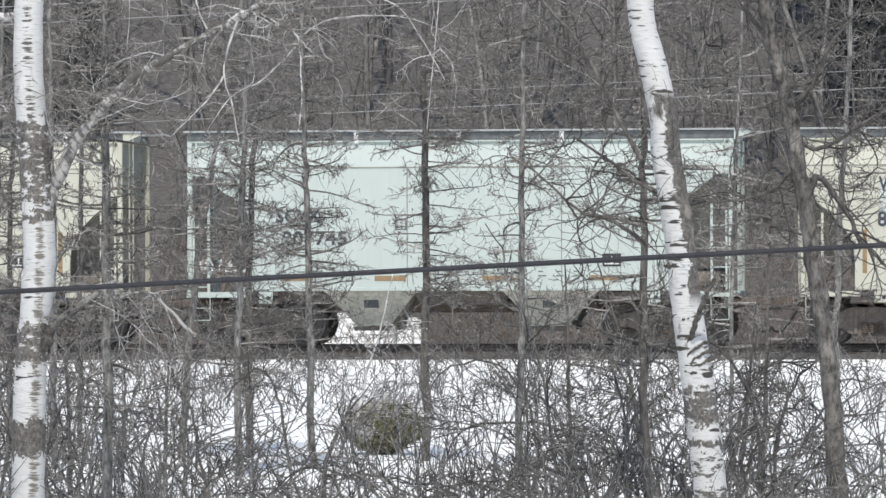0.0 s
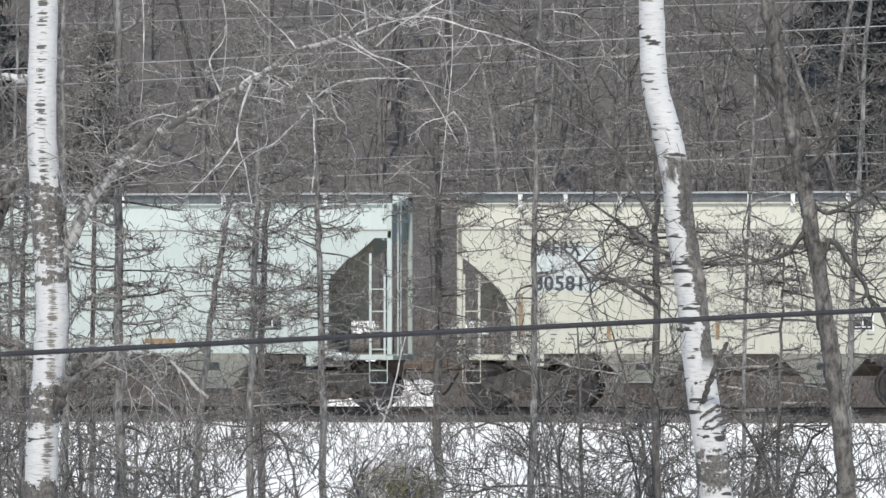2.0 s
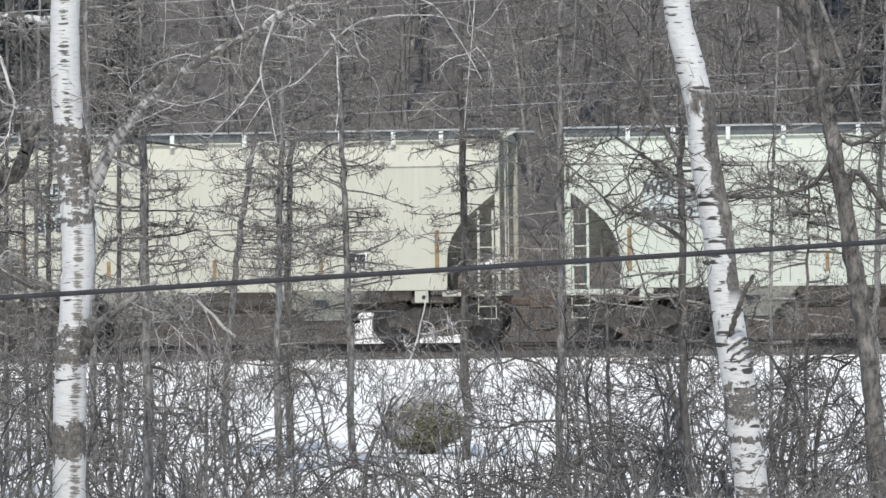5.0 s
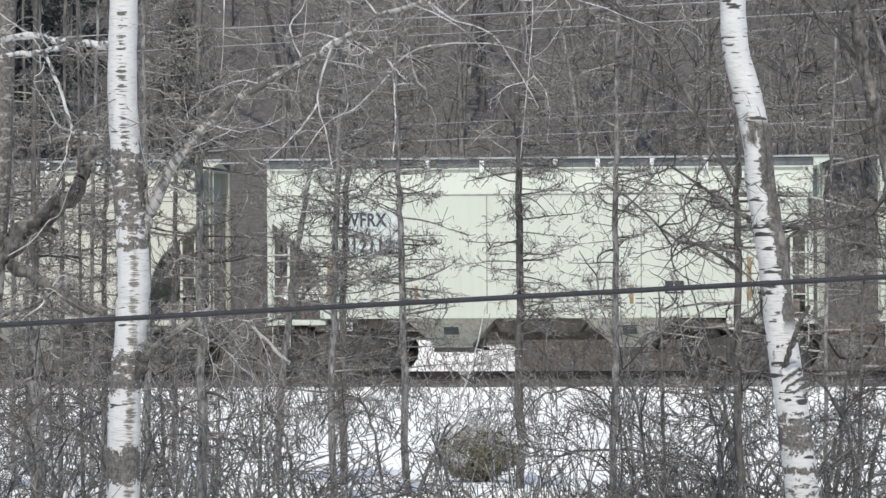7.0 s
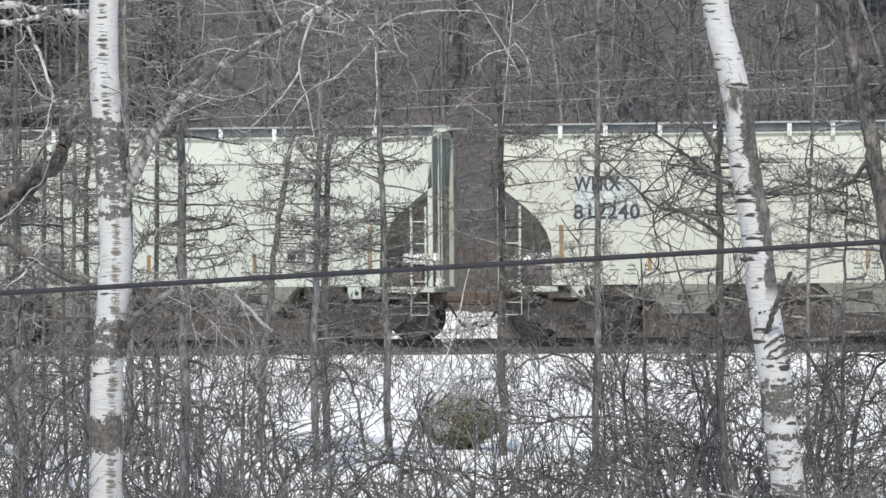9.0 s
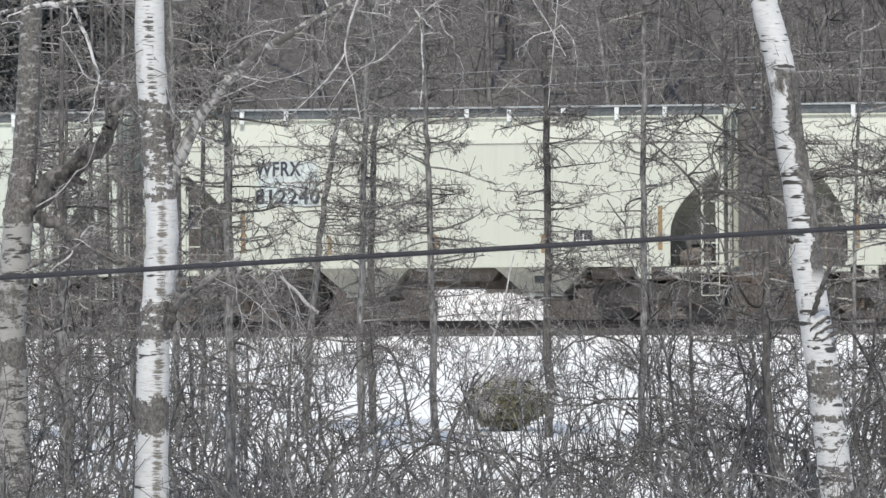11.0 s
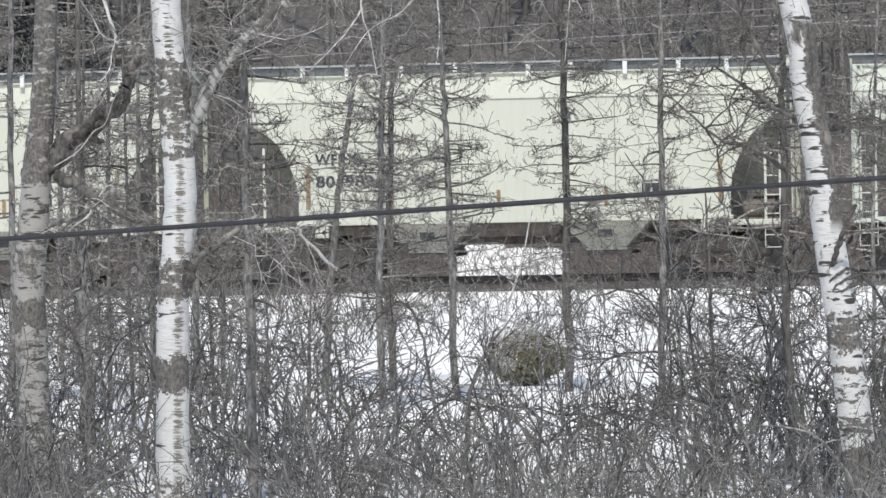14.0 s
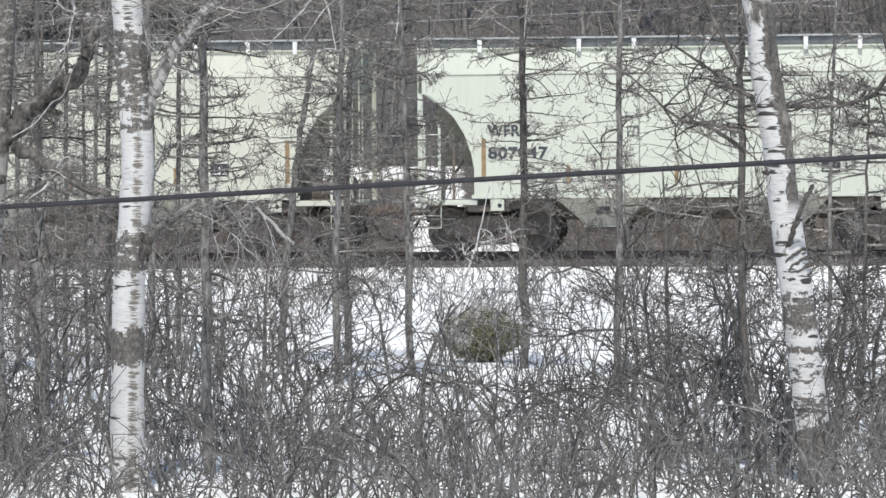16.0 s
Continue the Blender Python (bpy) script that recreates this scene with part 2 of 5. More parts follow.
M_GROUND = ground_material()
M_BALLAST = two_tone("ballast", (0.065, 0.06, 0.056), (0.16, 0.148, 0.137), 9, 0.95, 0, 1.0, 0.05)
M_TIE = two_tone("creosoted_wood", (0.05, 0.04, 0.033), (0.12, 0.1, 0.085), 5, 0.9, rand=(0.7, 1.3))
M_RAIL = two_tone("rusty_rail", (0.06, 0.05, 0.045), (0.11, 0.09, 0.078), 7, 0.6, 0.5)
M_BIRCH = birch_bark("birch_bark", dirt=0.66, zones=((0.05, 0.42, 0.47), (1.05, 1.31, 1.0), (1.72, 2.06, 0.55), (2.80, 2.88, 0.8), (2.94, 3.58, 0.53)), column=((0.0, 0.05), (1.46, 0.085), (2.7, 0.13), (3.4, 0.08), (4.2, 0.03), (5.0, 0.05)), marks_at=0.68)
M_BIRCH_RIGHT = birch_bark("birch_bark_leaning", dirt=0.61, zones=((0.05, 0.55, 0.62), (0.58, 0.8, 0.5), (0.84, 1.06, 0.45), (1.08, 1.16, 0.66), (1.25, 1.53, 0.58)), marks_at=0.598, strip=(((2.11, -0.19), (2.75, -0.26), (3.26, -0.37), (3.61, -0.40), (3.99, -0.47)), (2.2, 3.76)))
M_BIRCH_OLD = birch_bark("birch_bark_grey", (0.36, 0.345, 0.317), 0.54, zones=((0.05, 1.4, 0.45), (1.45, 1.7, 0.7), (1.8, 2.58, 0.43), (2.62, 5.9, 0.55)))
M_LIMB = limb_bark("birch_limb_bark", (0.41, 0.392, 0.368), (0.11, 0.101, 0.091), 0.505, 36.0)
M_LIMB_PALE = limb_bark("pale_birch_limb_bark", (0.58, 0.565, 0.545), (0.085, 0.078, 0.07), 0.488, 20.0, 26)
M_TWIG_LIGHT = bark("pale_twig", (0.25, 0.235, 0.225), (0.6, 0.58, 0.555), (0.55, 1.5))
M_BARK_GREY = bark("grey_bark", (0.07, 0.066, 0.061), (0.27, 0.259, 0.242), (0.85, 1.2))
M_TWIG_GREY = bark("grey_twig", (0.075, 0.07, 0.064), (0.22, 0.205, 0.187), (0.5, 2.3))
M_KNOT = bark("knotty_bark", (0.04, 0.036, 0.032), (0.13, 0.118, 0.105), (0.95, 1.05), (16, 16, 16))
M_BARK_CROOKED = bark("mottled_bark", (0.04, 0.037, 0.034), (0.2, 0.184, 0.166), (0.9, 1.1), (9, 9, 4))
M_BARK_DARK = bark("dark_bark", (0.05, 0.046, 0.042), (0.145, 0.133, 0.12), (0.8, 1.3))
M_SHRUB = bark("shrub_stems", (0.041, 0.039, 0.037), (0.15, 0.143, 0.134), (0.3, 2.7))
M_SHRUB_PALE = bark("pale_shrub_stems", (0.14, 0.125, 0.115), (0.33, 0.3, 0.275), (0.5, 1.5))
M_WOODS = bark("woods_bark", (0.085, 0.079, 0.073), (0.26, 0.242, 0.222), (0.45, 1.75))
M_NEEDLE = two_tone("dull_green_needles", (0.18, 0.17, 0.1), (0.31, 0.29, 0.175), 5, 0.95, rand=(0.8, 1.2))
M_FIR = two_tone("dark_fir_needles", (0.05, 0.054, 0.053), (0.105, 0.108, 0.104), 2, 0.85)
M_CABLE = two_tone("black_cable_sheath", (0.014, 0.014, 0.017), (0.028, 0.028, 0.034), 20, 0.7)
M_WIRE = two_tone("weathered_wire", (0.22, 0.22, 0.22), (0.36, 0.36, 0.36), 5, 0.5, 0.4)
M_DARK_STEEL = two_tone("grimy_steel", (0.105, 0.09, 0.078), (0.215, 0.183, 0.156), 5, 0.8, 0.1)
M_RUST = two_tone("rusty_casting", (0.1, 0.078, 0.064), (0.185, 0.145, 0.118), 7, 0.85, 0.2)
M_WHEEL = two_tone("wheel_steel", (0.09, 0.081, 0.075), (0.17, 0.15, 0.135), 8, 0.7, 0.2)
M_CHORD = two_tone("eave_shade_and_print_grey", (0.075, 0.082, 0.085), (0.14, 0.15, 0.15), 4, 0.6)
M_STRIPE = two_tone("amber_reflector", (0.21, 0.14, 0.07), (0.32, 0.215, 0.11), 9, 0.5)
M_LETTER = two_tone("black_stencil_paint", (0.03, 0.035, 0.045), (0.07, 0.075, 0.085), 12, 0.7)
M_STENCIL = two_tone("black_stencil_panel", (0.02, 0.02, 0.022), (0.045, 0.045, 0.05), 12, 0.6)
M_WHITE = two_tone("white_paint", (0.72, 0.72, 0.7), (0.6, 0.6, 0.57), 6, 0.6)
M_BLUE = two_tone("pale_blue_paint", (0.44, 0.49, 0.485), (0.505, 0.53, 0.495), 1.6, 0.5)
M_GALV = two_tone("galvanised_grating", (0.3, 0.31, 0.31), (0.42, 0.43, 0.42), 9, 0.55, 0.3)
# dark tone that puts the shade of the end openings into the colour
M_WEB_SHADE = two_tone("shade_dark_web_paint", (0.2, 0.19, 0.16), (0.34, 0.32, 0.27), 3, 0.8)
M_BAY = two_tone("dusty_hopper_paint", (0.41, 0.395, 0.335), (0.6, 0.585, 0.51), 2.5, 0.8)
M_HOSE = two_tone("black_rubber", (0.015, 0.015, 0.015), (0.03, 0.03, 0.03), 12, 0.7)
PAINT = {
    "cream": painted_steel("cream_paint", (0.525, 0.515, 0.427), 0.3),
    "mint": painted_steel("pale_mint_paint", (0.487, 0.54, 0.502), 0.15),
    "ivory": painted_steel("ivory_paint", (0.56, 0.566, 0.476), 0.22),
    "white": painted_steel("off_white_paint", (0.558, 0.582, 0.5), 0.2),
}


# ---- mesh helpers ----
def mesh_of(name, bm, material):
    me = bpy.data.meshes.new(name)
    bm.to_mesh(me)
    bm.free()
    me.materials.append(material)
    return me


def part(name, shape, material, parent, label="", m=None):
    """One mesh object under a thing or a part; shape is a bmesh or a mesh to share."""
    me = mesh_of(name, shape, material) if isinstance(shape, bmesh.types.BMesh) else shape
    ob = new(name, me)
    ob.parent = parent
    if m is not None:
        ob.matrix_basis = m
    return tagged(ob, label)


def box(bm, x0, x1, y0, y1, z0, z1, bevel=0.0):
    ret = bmesh.ops.create_cube(bm, size=1, matrix=Matrix.LocRotScale(
        ((x0 + x1) / 2, (y0 + y1) / 2, (z0 + z1) / 2), None, (x1 - x0, y1 - y0, z1 - z0)))
    if bevel:
        edges = {e for v in ret["verts"] for e in v.link_edges}
        bmesh.ops.bevel(bm, geom=list(edges), offset=bevel, segments=1, affect="EDGES")
    return bm


def boxes(*rows, bevel=0.0):
    bm = bmesh.new()
    for r in rows:
        box(bm, *r, bevel=bevel)
    return bm


def rod(bm, a, b, r, sides=8):
    a, b = Vector(a), Vector(b)
    m = Matrix.Translation((a + b) / 2) @ (b - a).to_track_quat("Z", "Y").to_matrix().to_4x4()
    bmesh.ops.create_cone(bm, cap_ends=True, segments=sides, radius1=r, radius2=r, depth=(b - a).length, matrix=m)
    return bm


def prism(outline, y0, y1, bm=None):
    """A closed outline in x and z, given thickness from y0 to y1."""
    bm = bm or bmesh.new()
    front = [bm.verts.new((x, y0, z)) for x, z in outline]
    back = [bm.verts.new((x, y1, z)) for x, z in outline]
    bm.faces.new(front)
    bm.faces.new(list(reversed(back)))
    n = len(outline)
    for i in range(n):
        j = (i + 1) % n
        bm.faces.new((front[j], front[i], back[i], back[j]))
    bmesh.ops.recalc_face_normals(bm, faces=bm.faces)
    return bm


class Tubes:
    """Collects tapered tubes (trunks, limbs, twigs) and makes one mesh of them."""

    def __init__(self):
        self.v, self.f, self.n = [], [], 0

    def add(self, pts, radii, sides=3, rough=0.0):
        pts = np.asarray(pts, float)
        radii = np.asarray(radii, float)
        k = len(pts)
        tang = np.gradient(pts, axis=0)
        tang /= np.linalg.norm(tang, axis=1, keepdims=True) + 1e-9
        ref = np.array((0.31, 0.93, 0.2)) if abs(tang[0, 2]) > 0.8 or (abs(tang[:, 2]).max() > 0.8 and abs(tang[:, 1]).max() < 0.7) else np.array((0.1, 0.2, 0.97))
        u = np.cross(tang, ref)
        u /= np.linalg.norm(u, axis=1, keepdims=True) + 1e-9
        w = np.cross(tang, u)
        a = np.arange(sides) * (2 * math.pi / sides)
        rad = radii[:, None, None]
        if rough:
            lump = np.array([[noise.noise((3.1 * math.cos(q) + float(p[0]), 3.1 * math.sin(q), 9.0 * float(p[2]) + 7.0 * float(p[0]))) for q in a] for p in pts])
            rad = rad * (1 + rough * lump[:, :, None])
        ring = pts[:, None, :] + rad * (u[:, None, :] * np.cos(a)[None, :, None] + w[:, None, :] * np.sin(a)[None, :, None])
        self.v.append(ring.reshape(-1, 3))
        i = np.arange(k - 1)[:, None] * sides
        j = np.arange(sides)[None, :]
        jn = (j + 1) % sides
        q = np.stack((i + j, i + sides + j, i + sides + jn, i + jn), -1).reshape(-1, 4) + self.n
        self.f.append(q)
        self.n += k * sides

    def mesh(self, name, material, smooth=True):
        v = np.concatenate(self.v).astype(np.float32)
        f = np.concatenate(self.f).astype(np.int32)
        me = bpy.data.meshes.new(name)
        me.vertices.add(len(v))
        me.vertices.foreach_set("co", v.ravel())
        me.loops.add(f.size)
        me.loops.foreach_set("vertex_index", f.ravel())
        me.polygons.add(len(f))
        me.polygons.foreach_set("loop_start", np.arange(len(f), dtype=np.int32) * 4)
        me.polygons.foreach_set("use_smooth", np.full(len(f), smooth))
        me.update(calc_edges=True)
        me.validate()
        me.materials.append(material)
        return me


def wander(rng, start, way, length, n, bend=0.15, lift=0.0):
    """A line from start along way that curves steadily and wavers a little."""
    way = np.asarray(way, float)
    way = way / (np.linalg.norm(way) + 1e-9)
    curl = rng.normal(0, bend * 0.85, 3)
    pts = [np.asarray(start, float)]
    for _ in range(n):
        way = way + curl * rng.uniform(0.3, 1.2) + rng.normal(0, bend * 0.55, 3) + np.array((0, 0, lift))
        way /= np.linalg.norm(way)
        pts.append(pts[-1] + way * (length / n))
    return np.array(pts)


def spline(points, n):
    """A smooth line through a few points (x, y, z)."""
    p = np.asarray(points, float)
    s = np.linspace(0, len(p) - 1, n)
    out = []
    for t in s:
        i = min(int(t), len(p) - 2)
        u = t - i
        a, b, c, d = p[max(i - 1, 0)], p[i], p[i + 1], p[min(i + 2, len(p) - 1)]
        out.append(0.5 * (2 * b + (c - a) * u + (2 * a - 5 * b + 4 * c - d) * u * u + (3 * b - a - 3 * c + d) * u ** 3))
    return np.array(out)


# ---- ground ----
def ground_z(x, y):
    """Height of the ground: a level field, the track bed, a low bank and the wooded slope behind it."""
    z = float(np.interp(y, (-140, -45, -7.5, -3.3, -2.4, 2.6, 3.4, 6.0, 9.0, 12.5, 17, 60, 120, 420),
                        (-0.6, -0.6, -0.368, -0.248, -0.42, -0.42, -0.3, -0.04, 0.6, 1.75, 2.9, 18, 33, 60)))
    if y < -3.0 or y > 3.2:
        amp = 0.025 if y < 9 else 0.3
        z += amp * noise.noise((x * 0.35, y * 0.35, 0.0)) + amp * 0.5 * noise.noise((x * 1.3, y * 1.3, 4.0))
    return z


def build_ground():
    xs = np.concatenate((np.linspace(-420, -40, 20)[:-1], np.linspace(-40, 30, 141), np.linspace(30, 420, 20)[1:]))
    ys = np.concatenate((np.linspace(-420, -80, 10)[:-1], np.linspace(-80, -4, 100)[:-1], np.linspace(-4, 16, 61)[:-1], np.linspace(16, 120, 40)[:-1], np.linspace(120, 420, 8)))
    verts = [(x, y, ground_z(x, y)) for y in ys for x in xs]
    nx = len(xs)
    faces = [(j * nx + i, j * nx + i + 1, (j + 1) * nx + i + 1, (j + 1) * nx + i) for j in range(len(ys) - 1) for i in range(nx - 1)]
    me = bpy.data.meshes.new("ground")
    me.from_pydata(verts, [], faces)
    me.polygons.foreach_set("use_smooth", np.full(len(faces), True))
    me.materials.append(M_GROUND)
    tagged(new("ground", me), "snow-covered field and leaf-littered wooded slope", "ground", kind="structure")


build_ground()


# ---- track ----
def build_track():
    rng = np.random.default_rng(3)
    xs = np.arange(-70, 70.01, 0.16)
    prof = ((-2.9, -0.44), (-2.4, -0.36), (-1.9, -0.25), (-1.3, -0.17), (-0.8, -0.16), (0, -0.16), (0.8, -0.16), (1.3, -0.17), (1.9, -0.25), (2.4, -0.36), (2.9, -0.44))
    verts = [(x, y + rng.normal(0, 0.03), z + rng.normal(0, 0.022)) for x in xs for y, z in prof]
    k = len(prof)
    faces = [(i * k + j, (i + 1) * k + j, (i + 1) * k + j + 1, i * k + j + 1) for i in range(len(xs) - 1) for j in range(k - 1)]
    me = bpy.data.meshes.new("ballast")
    me.from_pydata(verts, [], faces)
    me.materials.append(M_BALLAST)
    tagged(new("ballast", me), "dark stone ballast of the railway track", "ballast", kind="structure")
    track = tagged(new("railway_track"), "single railway track with rusty rails on wooden ties", "railway track", kind="structure")
    head = [(-0.075, -0.17), (0.075, -0.17), (0.075, -0.155), (0.012, -0.135), (0.012, -0.045), (0.036, -0.035), (0.036, -0.004), (0.03, 0), (-0.03, 0), (-0.036, -0.004), (-0.036, -0.035), (-0.012, -0.045), (-0.012, -0.135), (-0.075, -0.155)]
    rail = prism(head, -70, 70)
    bmesh.ops.rotate(rail, verts=rail.verts, cent=(0, 0, 0), matrix=Matrix.Rotation(radians(90), 3, "Z"))
    rail_mesh = mesh_of("rail", rail, M_RAIL)
    for y in (-0.7525, 0.7525):
        part("rail", rail_mesh, None, track, m=pose(0, y, 0))
    tie = mesh_of("tie", boxes((-0.115, 0.115, -1.3, 1.3, -0.3, -0.165), bevel=0.012), M_TIE)
    for i in range(150):
        part("tie", tie, None, track, m=pose(-42 + i * 0.52 + rng.normal(0, 0.015), rng.normal(0, 0.02), rng.normal(0, 0.004), 0, 0, rng.normal(0, 0.6)))


build_track()


# ---- the train ----
HALF, WIDE = 5.58, 1.55          # half length and half width of a car body
EAVE, SILL, SEAM = 4.17, 1.16, 3.62
LEAN = 0.14                      # how far the side leans in above its seam
CACHE = {}


def cached(key, make, material):
    if key not in CACHE:
        CACHE[key] = mesh_of(key, make(), material)
    return CACHE[key]


# end openings: distance from the corner, height
OPENINGS = {
    "round": ((0.0, 3.12), (0.16, 3.02), (0.36, 2.86), (0.6, 2.66), (0.82, 2.44), (0.98, 2.2), (1.07, 1.95), (1.09, 1.7), (1.09, SILL)),
    "dome": ((0.0, 3.28), (0.25, 3.2), (0.5, 3.02), (0.75, 2.75), (0.95, 2.42), (1.1, 2.0), (1.15, 1.7), (1.15, SILL)),
    "step": ((0.0, 3.46), (0.36, 3.46), (0.44, 3.38), (0.78, 3.1), (0.9, 3.05), (1.27, 2.66), (1.3, 2.58), (1.3, SILL)),
}


def side_outline(kind):
    cut = OPENINGS[kind]
    right = [(HALF - d, z) for d, z in cut]
    left = [(-HALF + d, z) for d, z in reversed(cut)]
    return [(-HALF, SEAM), (HALF, SEAM)] + right + left


def truck_bolster():
    bm = boxes((-0.2, 0.2, -0.95, 0.95, 0.42, 0.72), (-0.36, 0.36, -0.3, 0.3, 0.68, 0.8), bevel=0.02)
    return bm


def side_frame():
    """A cast side frame with an arched top bar, a sagging bottom bar and two pedestal jaws."""
    outer = [(-1.0, 0.52), (-0.94, 0.62), (-0.7, 0.66), (-0.42, 0.76), (0.42, 0.76), (0.7, 0.66), (0.94, 0.62), (1.0, 0.52),
             (0.99, 0.38), (0.96, 0.37), (0.95, 0.48), (0.79, 0.48), (0.77, 0.37), (0.62, 0.33), (0.36, 0.17), (-0.36, 0.17), (-0.62, 0.33), (-0.77, 0.37), (-0.79, 0.48), (-0.95, 0.48), (-0.96, 0.37), (-0.99, 0.38)]
    bm = prism(outer, -0.07, 0.07)
    for s in (-1, 1):
        box(bm, s * 0.87 - 0.09, s * 0.87 + 0.09, -0.12, 0.06, 0.36, 0.54, bevel=0.03)
        box(bm, s * 0.34 - 0.05, s * 0.34 + 0.05, -0.1, 0.1, 0.2, 0.74, bevel=0.02)
    return bm


def spring():
    """One coil spring, as a ribbed upright roll."""
    bm = bmesh.new()
    rings = []
    n = 10
    for i in range(13):
        r, z = (0.07 if i % 2 else 0.052), 0.23 + i * 0.0185
        rings.append([bm.verts.new((r * math.cos(q * 2 * math.pi / n), r * math.sin(q * 2 * math.pi / n), z)) for q in range(n)])
    bm.faces.new(list(reversed(rings[0])))
    bm.faces.new(rings[-1])
    for low, high in zip(rings, rings[1:]):
        for i in range(n):
            j = (i + 1) % n
            bm.faces.new((low[i], low[j], high[j], high[i]))
    return bm


def wheelset():
    """Two wheels on an axle, turned from one profile of radius and distance along the axle."""
    half = [(0.0, 1.05), (0.08, 1.05), (0.08, 0.86), (0.15, 0.85), (0.165, 0.80), (0.30, 0.775), (0.375, 0.78), (0.40, 0.825), (0.452, 0.825),
            (0.458, 0.72), (0.484, 0.705), (0.484, 0.68), (0.40, 0.675), (0.37, 0.70), (0.165, 0.69), (0.09, 0.655)]
    prof = half + [(r, -y) for r, y in reversed(half)]
    bm = bmesh.new()
    n = 32
    rings = []
    for r, y in prof:
        if r == 0:
            rings.append([bm.verts.new((0, y, 0))])
        else:
            rings.append([bm.verts.new((r * math.cos(q * 2 * math.pi / n), y, r * math.sin(q * 2 * math.pi / n))) for q in range(n)])
    for a, b in zip(rings, rings[1:]):
        for i in range(n):
            j = (i + 1) % n
            if len(a) == 1:
                bm.faces.new((a[0], b[i], b[j]))
            elif len(b) == 1:
                bm.faces.new((a[i], b[0], a[j]))
            else:
                bm.faces.new((a[i], b[i], b[j], a[j]))
    bmesh.ops.recalc_face_normals(bm, faces=bm.faces)
    return bm


def hopper_bay(foot):
    """The funnel under the body, down to the height foot, with sloping sheets and a rim."""
    bm = bmesh.new()
    top = [bm.verts.new(p) for p in ((-0.98, -1.5, 1.15), (0.98, -1.5, 1.15), (0.98, 1.5, 1.15), (-0.98, 1.5, 1.15))]
    low = [bm.verts.new(p) for p in ((-0.36, -0.98, foot), (0.36, -0.98, foot), (0.36, 0.98, foot), (-0.36, 0.98, foot))]
    bm.faces.new(top)
    bm.faces.new(list(reversed(low)))
    for i in range(4):
        j = (i + 1) % 4
        bm.faces.new((top[i], low[i], low[j], top[j]))
    bmesh.ops.recalc_face_normals(bm, faces=bm.faces)
    box(bm, -0.42, 0.42, -1.04, 1.04, foot - 0.025, foot + 0.02)
    return bm


def outlet_gate():
    bm = boxes((-0.4, 0.4, -1.0, 1.0, 0.3, 0.385), (-0.5, 0.5, -0.14, 0.14, 0.31, 0.36), bevel=0.01)
    rod(bm, (0.44, -1.06, 0.34), (0.44, 1.06, 0.34), 0.03)
    box(bm, 0.38, 0.5, -1.12, -1.06, 0.28, 0.4)
    return bm


def lettering(text, size, width, car, x, z, material, label):
    """Text on the near side of a car, drawn to a given width."""
    cu = bpy.data.curves.new("lettering", "FONT")
    cu.body, cu.size, cu.extrude = text, size, 0.002
    cu.space_character, cu.offset = 1.1, 0.011
    tmp = new("lettering", cu)
    dep = bpy.context.evaluated_depsgraph_get()
    me = bpy.data.meshes.new_from_object(tmp.evaluated_get(dep))
    bpy.data.objects.remove(tmp)
    xs = [v.co.x for v in me.vertices]
    me.transform(Matrix.Diagonal((width / (max(xs) - min(xs)), 1, 1, 1)) @ Matrix.Translation((-min(xs), 0, 0)))
    me.materials.clear()
    me.materials.append(material)
    return part("lettering", me, None, car, label, pose(x, -WIDE - 0.03, z, 90, 0, 0))


